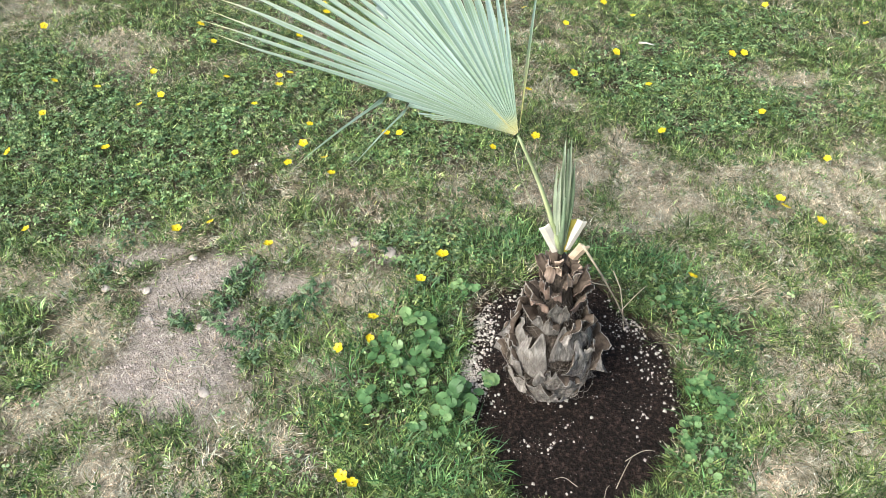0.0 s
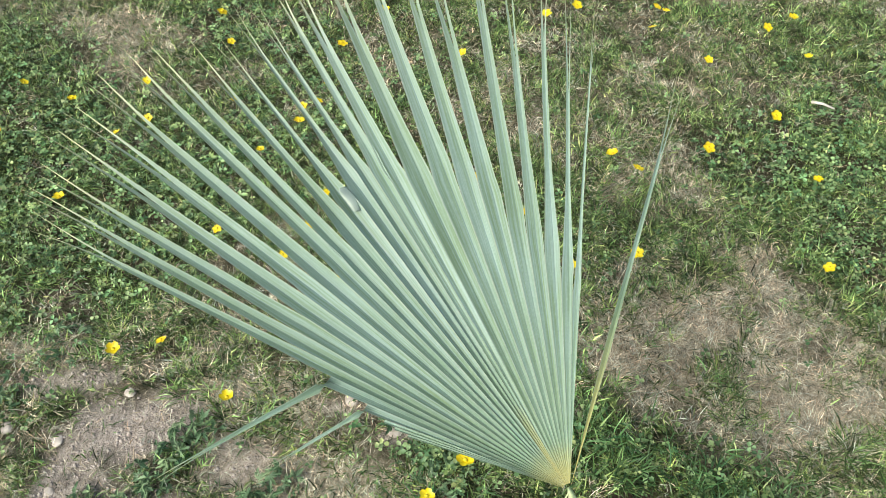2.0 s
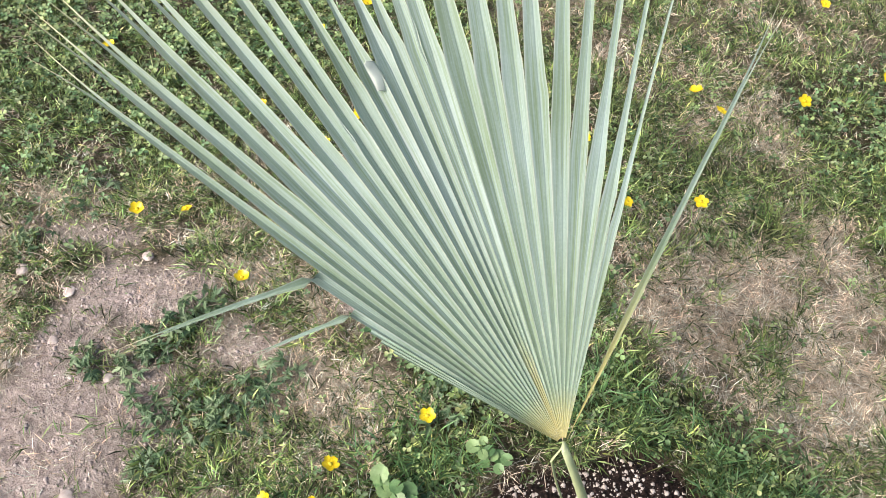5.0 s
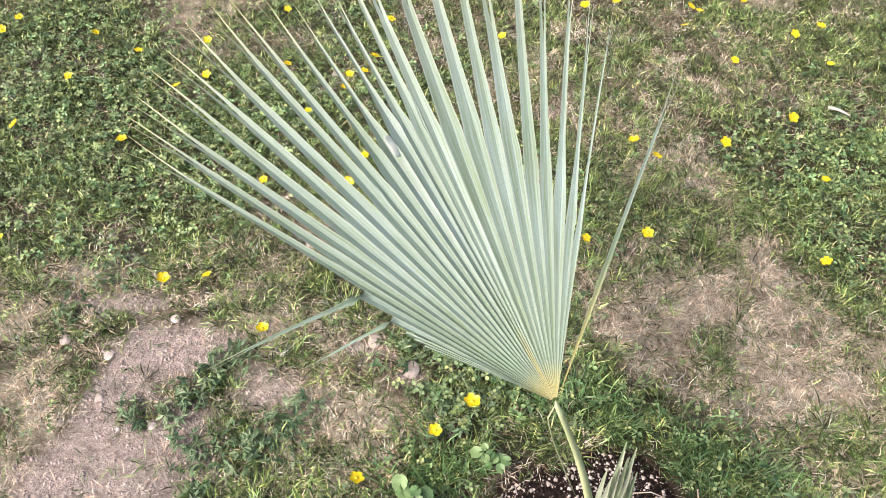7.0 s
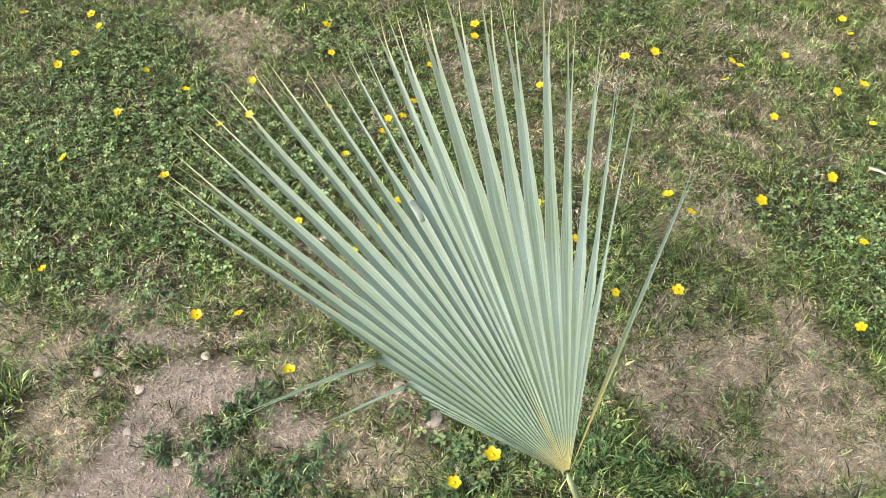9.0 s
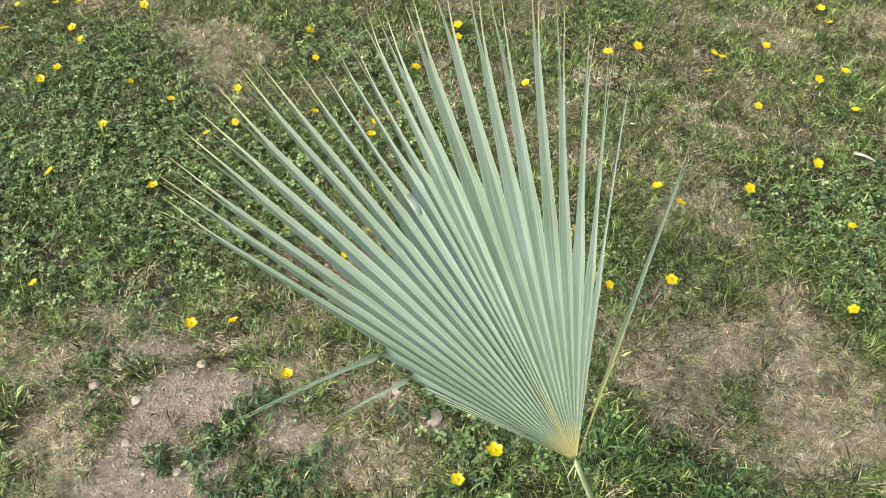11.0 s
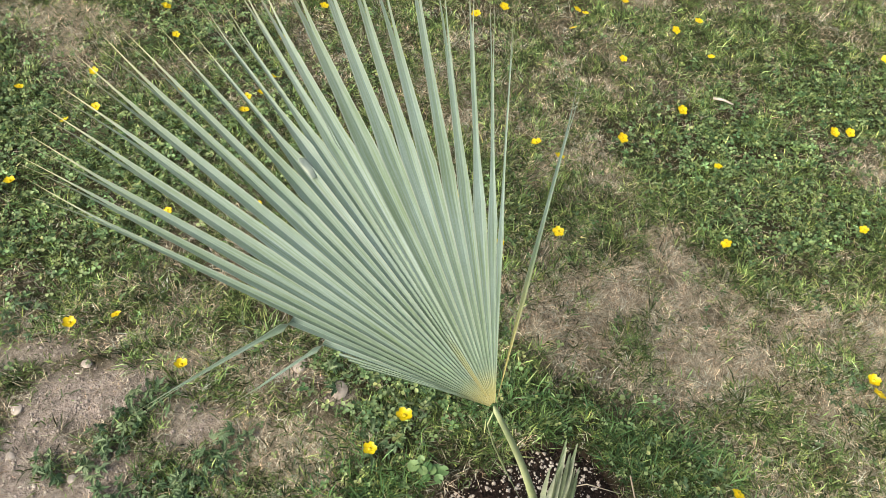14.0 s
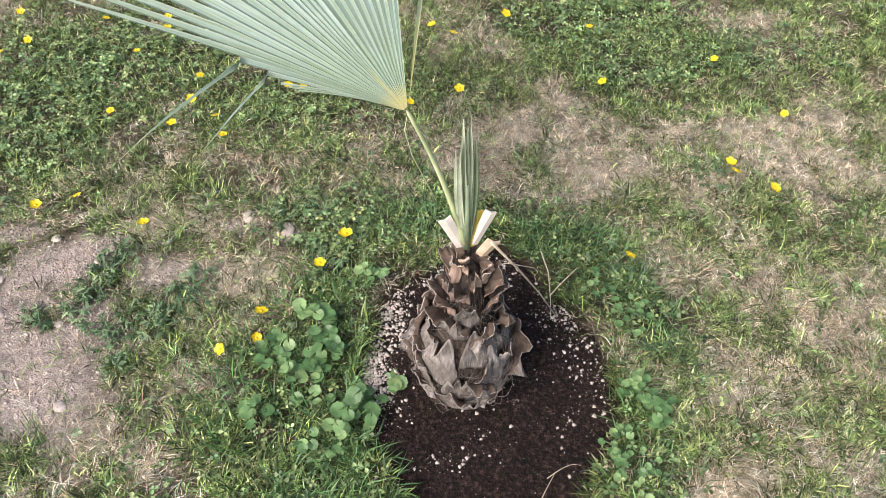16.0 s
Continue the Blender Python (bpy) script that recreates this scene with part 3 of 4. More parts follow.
NOTCH = [0.265, 0.28, 0.29, 0.30, 0.295, 0.295, 0.295, 0.30, 0.32, 0.34, 0.355, 0.36, 0.36, 0.345, 0.325, 0.315, 0.30, 0.28, 0.255, 0.235, 0.215, 0.195, 0.175]

palm = tagged(new("fan_palm"), "young fan palm with one pleated blue-green leaf and shaggy trunk", "palm tree")
palm.location = FOOT


def trunk_radius(z):
    zs = [0.0, 0.025, 0.07, 0.12, 0.17, 0.21, 0.25, 0.29, 0.34, 0.36, 0.375]
    rs = [0.056, 0.071, 0.079, 0.078, 0.069, 0.049, 0.037, 0.032, 0.028, 0.016, 0.006]
    return float(np.interp(z, zs, rs))


def trunk_core():
    bm = bmesh.new()
    rows = []
    for j in range(25):
        z = 0.375 * j / 24
        ring = []
        for k in range(32):
            a = 2 * math.pi * k / 32
            r = (trunk_radius(z) - 0.006) * (1 + 0.10 * noise.noise((math.cos(a) * 3, math.sin(a) * 3, z * 22)))
            ring.append(bm.verts.new((r * math.cos(a), r * math.sin(a), z)))
        rows.append(ring)
    for a, b in zip(rows, rows[1:]):
        for k in range(32):
            bm.faces.new((a[k], a[(k + 1) % 32], b[(k + 1) % 32], b[k]))
    bm.faces.new(rows[-1])
    bm.faces.new(rows[0][::-1])
    return part("trunk", bm, CORE_SHADED, palm, "shaggy brown trunk core darkened for shade between the leaf bases")


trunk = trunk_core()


def leaf_base(seed, z, angle, wide, tall, flare, mat, cut=None, label="", torn=0.7):
    """An old leaf base: a thick, wrinkled shield with rolled sides and a torn top, hugging the trunk."""
    rng = random.Random(seed)
    bm = bmesh.new()
    nu, nv = 21, 14
    shape = [rng.uniform(-torn, torn * 0.3) for _ in range(nu)]
    shape = [0.5 * shape[i] + 0.25 * (shape[max(i - 1, 0)] + shape[min(i + 1, nu - 1)]) for i in range(nu)]
    for _ in range(1):
        shape = [0.5 * shape[i] + 0.25 * (shape[max(i - 1, 0)] + shape[min(i + 1, nu - 1)]) for i in range(nu)]
    slant = rng.uniform(-0.34, 0.34)
    skew = rng.uniform(-0.3, 0.3)
    roll_l, roll_r = rng.uniform(-0.006, 0.018), rng.uniform(-0.006, 0.018)
    ribs = rng.uniform(2.5, 4.5)
    curl, crumple = (rng.uniform(-0.006, 0.020), rng.uniform(0.010, 0.017)) if z < 0.22 else (rng.uniform(-0.010, 0.012), rng.uniform(0.003, 0.007))
    grids = []
    for layer in (0, 1):
        grid = []
        for j in range(nv):
            v = j / (nv - 1)
            row = []
            for i in range(nu):
                u = 2 * i / (nu - 1) - 1
                top = 1 + (shape[i] * 0.85 + slant * u) * v - 0.07 * u * u + 0.10 * v ** 3 * noise.noise((u * 9.0 + seed, 4.0, 1.0))
                h = v * tall * top
                half = wide * 0.5 * (1.10 + 0.12 * math.sin(math.pi * v) - 0.30 * v)
                zz = z + h
                r = trunk_radius(zz) + 0.004 + flare * v ** 1.8 * tall
                r += (roll_l if u < 0 else roll_r) * abs(u) ** 3 * v
                r += 0.010 * noise.noise((u * 1.6 + seed, v * 1.8, seed * 0.37)) + 0.0020 * noise.noise((u * ribs * 1.6, v * 1.2 + seed, 2.0))
                r += crumple * v * noise.noise((u * 3.2 + seed * 1.7, v * 2.6, 5.0)) + 0.0035 * noise.noise((u * 7.5, v * 3.0 + seed, 9.0)) * v
                r += curl * max(0.0, (v - 0.68) / 0.32) ** 2 * (0.6 + 0.8 * noise.noise((u * 2.0, seed, 3.0)))
                r -= layer * 0.0042 * (1 - 0.5 * v) * (1 - 0.5 * abs(u) ** 3)
                a = angle + u * half / max(trunk_radius(z + tall * 0.5) + 0.012, 0.035) + skew * v * 0.3
                row.append(bm.verts.new((r * math.cos(a), r * math.sin(a), zz)))
            grid.append(row)
        grids.append(grid)
    f, g = grids
    for j in range(nv - 1):
        for i in range(nu - 1):
            bm.faces.new((f[j][i], f[j][i + 1], f[j + 1][i + 1], f[j + 1][i]))
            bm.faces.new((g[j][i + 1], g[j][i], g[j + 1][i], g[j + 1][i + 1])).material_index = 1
    for j in range(nv - 1):
        bm.faces.new((f[j][0], f[j + 1][0], g[j + 1][0], g[j][0]))
        bm.faces.new((g[j][-1], g[j + 1][-1], f[j + 1][-1], f[j][-1]))
    for i in range(nu - 1):
        bm.faces.new((f[0][i + 1], f[0][i], g[0][i], g[0][i + 1]))
        bm.faces.new((f[-1][i], f[-1][i + 1], g[-1][i + 1], g[-1][i])).material_index = 2
    ob = part("leaf_base", bm, mat, palm, label)
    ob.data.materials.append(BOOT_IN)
    ob.data.materials.append(cut or mat)
    return ob


rng = random.Random(4)
ROWS_OF_BASES = [(-0.008, 5, 0.112, 0.088, -0.03), (0.030, 4, 0.118, 0.100, 0.05), (0.072, 4, 0.108, 0.102, 0.10), (0.114, 4, 0.096, 0.100, 0.15),
                 (0.158, 4, 0.076, 0.090, 0.20), (0.208, 4, 0.060, 0.074, 0.34), (0.254, 4, 0.050, 0.062, 0.40), (0.296, 3, 0.046, 0.056, 0.46), (0.328, 4, 0.036, 0.048, 0.42), (0.354, 3, 0.032, 0.040, 0.50)]
for r, (z, count, wide, tall, flare) in enumerate(ROWS_OF_BASES):
    for k in range(count):
        a = 2 * math.pi * (k + 0.5 * (r % 2) + rng.uniform(-0.22, 0.22)) / count - 1.5
        old = r < 5 or (r < 7 and rng.random() < 0.6)
        leaf_base(r * 20 + k, z + rng.uniform(-0.014, 0.012), a, wide * rng.uniform(0.8, 1.15), tall * rng.uniform(0.8, 1.15), flare + rng.uniform(-0.05, 0.10),
                  BOOT if old else (RED_BOOT if r < 8 else TAN_BOOT), CUT if r > 8 else RIM, "" if old else ("reddish brown young leaf base" if r < 8 else "tan dried young leaf base"), 0.7 if r < 6 else 0.45)


def cut_stub(foot, tip, wide, thick, mat, label):
    """A sawn stalk end: a flat strip with a square top."""
    bm = bmesh.new()
    foot, tip = Vector(foot) - FOOT, Vector(tip) - FOOT
    d = (tip - foot).normalized()
    s = d.cross(Vector((0, -1, 0.25))).normalized()
    n = s.cross(d)
    rings = []
    for k in range(5):
        v = k / 4
        c = foot.lerp(tip, v)
        w = wide * (0.5 + 0.08 * v)
        rings.append([bm.verts.new(c + a * w * s + b * thick * 0.5 * n - n * 0.2 * wide * (a * a - 0.5)) for a, b in ((-1, -1), (0, -1), (1, -1), (1, 1), (0, 1), (-1, 1))])
    for a, b in zip(rings, rings[1:]):
        for k in range(6):
            bm.faces.new((a[k], a[(k + 1) % 6], b[(k + 1) % 6], b[k]))
    bm.faces.new(rings[0][::-1])
    bm.faces.new(rings[-1])
    bmesh.ops.bevel(bm, geom=[e for e in bm.edges if e.calc_length() < thick * 1.2], offset=thick * 0.2, segments=1, affect="EDGES")
    return part("cut_stalk", bm, mat, palm, label, smooth=False)


cut_stub((0.334, 1.020, 0.375), (0.307, 1.022, 0.438), 0.018, 0.0032, WHITE_CUT, "pale sawn stalk end")
cut_stub((0.352, 1.022, 0.375), (0.378, 1.026, 0.440), 0.016, 0.0032, WHITE_CUT, "pale sawn stalk end")
cut_stub((0.349, 1.022, 0.37), (0.360, 1.030, 0.442), 0.013, 0.003, GOLD, "yellowed young leaf stub")
cut_stub((0.362, 1.004, 0.368), (0.378, 0.994, 0.408), 0.018, 0.004, CUT, "broad tan cut stalk end")
cut_stub((0.338, 1.004, 0.352), (0.332, 0.986, 0.382), 0.015, 0.004, TAN_BOOT, "broad brown cut stalk end")


def fibres():
    """Loose threads wound round the trunk."""
    rng = np.random.default_rng(12)
    verts, quads = [], []
    for _ in range(900):
        z, a = rng.uniform(0.035, 0.30) if rng.random() < 0.5 else rng.uniform(0.04, 0.15), rng.uniform(0, 2 * np.pi)
        span, rise = rng.uniform(0.12, 0.6), rng.normal(0, 0.03)
        w, off = rng.uniform(0.0002, 0.0006), rng.uniform(0.002, 0.013) if rng.random() < 0.95 else 0.018
        sag = rng.uniform(-0.02, 0.012)
        for k in range(8):
            u = k / 7
            zz = float(np.clip(z + rise * u + sag * math.sin(math.pi * u), 0.02, 0.4))
            r = trunk_radius(zz) + off * (0.5 + 0.9 * math.sin(math.pi * u)) + 0.002 * math.sin(u * 9 + a * 7)
            b = a + span * u
            base = len(verts)
            for dr, dz in ((0, -w), (w, 0), (0, w)):
                verts.append(((r + dr) * math.cos(b), (r + dr) * math.sin(b), zz + dz))
            if k:
                p = base - 3
                quads += [(p, p + 1, base + 1, base), (p + 1, p + 2, base + 2, base + 1), (p + 2, p, base, base + 2)]
    ob = new("fibre", np_mesh("fibre", np.array(verts), [np.array(quads)], FIBRE))
    ob.parent = palm
    return tagged(ob, "loose grey-brown trunk fibres", kind="stuff")


fibres()

# stalk of the leaf
bm = bmesh.new()
path, radii = [], []
a, b = Vector((0.338, 1.018, 0.385)), HUB + Vector((0.001, -0.002, -0.003))
for k in range(15):
    u = k / 14
    bulge = Vector((0.005, 0.006, 0.003)) * math.sin(math.pi * u)
    path.append(a.lerp(b, u) + bulge - FOOT)
    radii.append(0.0088 - 0.0050 * u)
tube(bm, path, radii, 12, 0.6)
part("leaf_stalk", bm, PETIOLE, palm, "smooth yellow-green leaf stalk")

# the joint between stalk and blade carries the segments
bm = bmesh.new()
tube(bm, [HUB + Vector(p) - HUB for p in ((0.004, -0.004, -0.010), (0.002, -0.002, -0.005), (0.0, 0.0, -0.001), (-0.001, 0.003, 0.0))], [0.0036, 0.0040, 0.0032, 0.0012], 10, 0.6)
blade = part("leaf_blade", bm, PETIOLE, palm, "pleated blue-green fan leaf blade")
blade.location = HUB - FOOT

DROOPS = [((0.118, 1.121, 0.621), (0.122, 1.114, 0.6)), ((0.106, 1.126, 0.624), (0.112, 1.124, 0.6)), ((0.096, 1.131, 0.627), (0.098, 1.134, 0.602)),
          ((0.079, 1.139, 0.632), (-0.05, 1.125, 0.495)), ((0.045, 1.159, 0.644), (-0.148, 1.085, 0.545))]


def segment(seed, direction, left, right, notch, length, normal, wide=0.060, end=None, kind_label="", mat=None, forked=True, slim=1.0, flat=1.0):
    """One pleat of the fan: a folded strip, joined to its neighbours as far as the notch, then tapering evenly to two thready tips.
    end: where a limp segment hangs to past its notch. flat: how deep the pleat is folded."""
    rng = random.Random(seed)
    steps = 36
    bm = bmesh.new()
    uv = bm.loops.layers.uv.new("UVMap")
    side0 = (right - left)
    side0 = (side0 - direction * side0.dot(direction)).normalized()
    curl = rng.uniform(-0.012, 0.004)
    sway = rng.uniform(-0.006, 0.006)
    rows = []
    split = rng.uniform(0.52, 0.70) if forked else 2.0
    spread = (rng.uniform(0.001, 0.008), rng.uniform(0.001, 0.008))
    droop = (rng.uniform(0.0, 0.016), rng.uniform(0.0, 0.016))
    half_notch = (right - left).length * notch / 2

    def fold(half, lam):
        return flat * min(math.sqrt(max((lam * 1.06) ** 2 - half ** 2, (0.25 * half) ** 2)), 0.019, 1.5 * half)

    deep_notch = fold(half_notch, wide * notch)
    for k in range(steps + 1):
        r = 0.006 + (length - 0.006) * k / steps
        x = r / length
        bow = normal * 0.010 * math.sin(math.pi * x)
        if r <= notch or not forked and end is None:
            c = direction * r + bow
            eL, eR = left * r + bow, right * r + bow
            deep = fold((eR - eL).length / 2, wide * r)
            rows.append((eL + normal * deep * 0.5, c - normal * deep * 0.5, c - normal * deep * 0.5, eR + normal * deep * 0.5))
            continue
        q = (r - notch) / (length - notch)
        if end is None:
            c = direction * r + bow + normal * curl * x ** 4 + side0 * sway * x ** 3
            s, n2 = side0, normal
            w = half_notch * (1 - 0.68 * q ** 0.78) * (1 + (slim - 1) * min(1, q * 4))
        else:
            d = (end - direction * notch).normalized()
            c = direction * notch + (end - direction * notch) * q + normal * 0.012 * math.sin(math.pi * q)
            s = -d.cross(normal).normalized()
            n2 = s.cross(d).normalized()
            n2 = -n2 if n2.dot(normal) < 0 else n2
            w = half_notch * (0.44 + 0.56 * max(0, 1 - 6 * q)) * (1 - q ** 1.6) + 0.0004
        deep = deep_notch * w / half_notch
        f = max(0.0, (q - split) / (1 - split))
        ends = []
        for hand, sign in ((0, -1), (1, 1)):
            shift = s * sign * spread[hand] * f ** 1.6 - n2 * droop[hand] * f * f
            outer = c + s * sign * w + n2 * deep * 0.5 + shift
            inner = (c - n2 * deep * 0.5).lerp(outer - shift, 0.84 * f ** 0.8) + shift
            ends.append((outer, inner))
        rows.append((ends[0][0], ends[0][1], ends[1][1], ends[1][0]))

    def strip(a, b, sign):
        prev = None
        for k, row in enumerate(rows):
            e, c = row[a], row[b]
            pair = (bm.verts.new(e), bm.verts.new(e.lerp(c, 0.5) - normal * 0.0006 * min(1, k / 4)), bm.verts.new(c))
            if prev:
                for (i, j), (ua, ub) in (((0, 1), (0.0, 0.5)), ((1, 2), (0.5, 1.0))):
                    order = (prev[i], prev[j], pair[j], pair[i]) if sign > 0 else (prev[j], prev[i], pair[i], pair[j])
                    f = bm.faces.new(order)
                    for lp in f.loops:
                        first = lp.vert in (prev[i], pair[i])
                        lp[uv].uv = (ua if first else ub, (k if lp.vert in pair else k - 1) / steps * (1.0 if forked else 0.6))
            prev = pair

    strip(0, 1, -1)
    strip(3, 2, 1)
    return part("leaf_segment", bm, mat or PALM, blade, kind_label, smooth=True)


dirs = [(Vector(t) - HUB) * (1.035 + 0.004 * max(0, k - 16)) for k, t in enumerate(TIPS)]
limp = [(Vector(bend) - HUB) for bend, _ in DROOPS]
chain = [d.normalized() for d in limp] + [d.normalized() for d in dirs]
for i, u in enumerate(chain):
    before = chain[i - 1] if i else (u + (u - chain[1])).normalized()
    after = chain[i + 1] if i + 1 < len(chain) else (u + 0.7 * (u - chain[i - 1])).normalized()
    left, right = (u + before) * 0.5, (u + after) * 0.5
    mixing = min(1, max(0, (i - 14) / 6))
    normal = NORMAL_LEFT.lerp(NORMAL_RIGHT, mixing).normalized()
    if i < len(limp):
        tip = Vector(DROOPS[i][1]) - HUB
        bend = limp[i].length
        if i > 2:
            segment(i, u, left, right, bend, bend + (tip - limp[i]).length, normal, end=tip, kind_label="limp bent leaf segment")
        else:
            segment(i, u, left, right, bend * 0.99, bend, normal, kind_label="short folded leaf segment", forked=False)
    else:
        k = i - len(limp)
        slim = float(np.interp(k, [0, 6, 7, 8, 9, 10, 11, 12, 13, 18, 19, 20, 21, 22], [0.95, 1.0, 0.95, 0.62, 0.40, 0.45, 0.55, 0.75, 0.95, 0.95, 0.78, 0.62, 0.52, 0.52]))
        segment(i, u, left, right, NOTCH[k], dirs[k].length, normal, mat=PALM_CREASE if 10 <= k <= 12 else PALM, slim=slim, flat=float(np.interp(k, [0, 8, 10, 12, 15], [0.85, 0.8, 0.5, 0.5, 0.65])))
# the lone segment at the edge stands off by itself
lone = Vector((0.359, 1.397, 0.813)) - HUB
u = lone.normalized()
s = (chain[-1] - u).normalized() * 0.045
segment(90, u, u + s * 0.5, u - s * 0.5, 0.13, lone.length * 1.03, NORMAL_RIGHT, 0.048, kind_label="narrow lone olive leaf segment", mat=PALM_EDGE)
# scrap of torn leaf caught in the fold
bm = bmesh.new()
tube(bm, [Vector(p) - HUB for p in ((0.058, 1.308, 0.712), (0.052, 1.318, 0.716), (0.044, 1.324, 0.722), (0.041, 1.320, 0.728))], [0.004, 0.0065, 0.0055, 0.002], 6, 0.25)
part("leaf_scrap", bm, PALM, blade, "pale torn leaf scrap")
# thin strap hanging from the joint towards the trunk
bm = bmesh.new()
strap = [(0, 0, 0), (-0.006, -0.004, -0.03), (0.004, -0.004, -0.08), (0.025, -0.02, -0.13), (0.042, -0.03, -0.17)]
tube(bm, strap, [0.001, 0.0022, 0.0022, 0.0018, 0.0008], 5, 0.35)
part("leaf_thread", bm, PETIOLE, blade, "thin hanging leaf thread")

# folded spear leaf
bm = bmesh.new()
tube(bm, [Vector(p) - FOOT for p in ((0.342, 1.022, 0.37), (0.341, 1.026, 0.43), (0.340, 1.030, 0.50))], [0.009, 0.008, 0.005], 10, 0.7)
spear = part("spear_leaf", bm, SPEAR, palm, "folded upright young spear leaf")
rng = random.Random(9)
for k in range(15):
    off = (k - 7) / 7
    bm = bmesh.new()
    foot = Vector((0.342 + 0.0045 * off, 1.024 + 0.005 * math.cos(k * 2.1), 0.385)) - FOOT
    tip = Vector((0.338 + 0.014 * off + rng.uniform(-0.003, 0.003), 1.040 + rng.uniform(-0.012, 0.012), 0.630 - 0.06 * off * off - rng.uniform(0, 0.04))) - FOOT
    prev = None
    for j in range(11):
        v = j / 10
        c = foot.lerp(tip, v) + Vector((0.004 * off * math.sin(math.pi * v), 0, 0))
        w = 0.0040 * (0.75 + 0.7 * v - 1.42 * v ** 2.6) + 0.0004
        turn = 0.7 * off + 0.35 * math.sin(k * 1.9)
        s = Vector((math.cos(turn), math.sin(turn), 0))
        n = Vector((math.sin(turn), -math.cos(turn), 0))
        row = [bm.verts.new(c - s * w + n * w * 0.5), bm.verts.new(c - n * w * 0.5), bm.verts.new(c + s * w + n * w * 0.5)]
        if prev:
            bm.faces.new((prev[0], prev[1], row[1], row[0]))
            bm.faces.new((prev[1], prev[2], row[2], row[1]))
        prev = row
    part("spear_fold", bm, SPEAR, spear)


# ---------------------------------------------------------------- buttercups
def petal_mesh():
    bm = bmesh.new()
    rows = []
    for j in range(5):
        v = j / 4
        half = 0.0062 * math.sin(math.pi * (0.12 + 0.70 * v)) ** 0.8
        rows.append([bm.verts.new((0.0012 + 0.0125 * v * (1 - 0.06 * abs(u)), u * half, 0.0045 * v ** 1.5 + 0.0014 * u * u)) for u in (-1, -0.5, 0, 0.5, 1)])
    for a, b in zip(rows, rows[1:]):
        for k in range(4):
            bm.faces.new((a[k], b[k], b[k + 1], a[k + 1]))
    me = bpy.data.meshes.new("petal")
    bm.to_mesh(me)
    bm.free()
    me.materials.append(PETAL)
    me.polygons.foreach_set("use_smooth", [True] * len(me.polygons))
    return me


def simple_mesh(name, bm, mat):
    me = bpy.data.meshes.new(name)
    bm.to_mesh(me)
    bm.free()
    me.materials.append(mat)
    me.polygons.foreach_set("use_smooth", [True] * len(me.polygons))
    return me


petal = petal_mesh()
bm = bmesh.new()
bmesh.ops.create_icosphere(bm, subdivisions=2, radius=0.0032)
for v in bm.verts:
    v.co *= 1 + 0.25 * noise.noise(v.co * 900)
    v.co.z *= 0.8
heart = simple_mesh("flower_heart", bm, HEART)
bm = bmesh.new()
tube(bm, [(0.006, 0.004, -1.0), (0.003, 0.001, -0.6), (-0.001, 0, -0.25), (0, 0, 0)], [0.0009, 0.0009, 0.0008, 0.0007], 5)
stalk = simple_mesh("stem", bm, STEM)

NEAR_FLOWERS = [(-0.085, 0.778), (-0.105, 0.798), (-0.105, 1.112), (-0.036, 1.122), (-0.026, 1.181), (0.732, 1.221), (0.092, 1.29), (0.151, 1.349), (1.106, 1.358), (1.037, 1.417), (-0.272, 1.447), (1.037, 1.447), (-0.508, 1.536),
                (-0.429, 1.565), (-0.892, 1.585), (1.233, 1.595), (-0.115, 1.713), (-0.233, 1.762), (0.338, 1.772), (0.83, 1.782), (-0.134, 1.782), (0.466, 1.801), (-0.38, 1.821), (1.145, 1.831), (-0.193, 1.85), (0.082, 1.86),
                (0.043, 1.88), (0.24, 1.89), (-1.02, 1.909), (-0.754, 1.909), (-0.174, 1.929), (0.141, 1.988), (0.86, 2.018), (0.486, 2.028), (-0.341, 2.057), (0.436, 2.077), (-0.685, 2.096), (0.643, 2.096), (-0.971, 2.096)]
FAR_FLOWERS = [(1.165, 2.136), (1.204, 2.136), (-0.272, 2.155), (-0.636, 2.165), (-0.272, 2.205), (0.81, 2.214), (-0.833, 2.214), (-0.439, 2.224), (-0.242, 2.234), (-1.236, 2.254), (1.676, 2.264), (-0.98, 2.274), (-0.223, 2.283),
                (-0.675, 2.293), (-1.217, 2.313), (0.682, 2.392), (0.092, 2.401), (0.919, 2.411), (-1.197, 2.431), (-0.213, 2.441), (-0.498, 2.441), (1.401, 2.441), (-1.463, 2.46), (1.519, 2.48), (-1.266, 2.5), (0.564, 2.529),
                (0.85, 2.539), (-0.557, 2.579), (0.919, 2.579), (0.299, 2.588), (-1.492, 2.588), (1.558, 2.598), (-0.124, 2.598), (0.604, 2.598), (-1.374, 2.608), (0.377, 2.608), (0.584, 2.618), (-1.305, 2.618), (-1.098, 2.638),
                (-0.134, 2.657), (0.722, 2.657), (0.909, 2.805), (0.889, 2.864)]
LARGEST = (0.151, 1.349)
rng = random.Random(21)
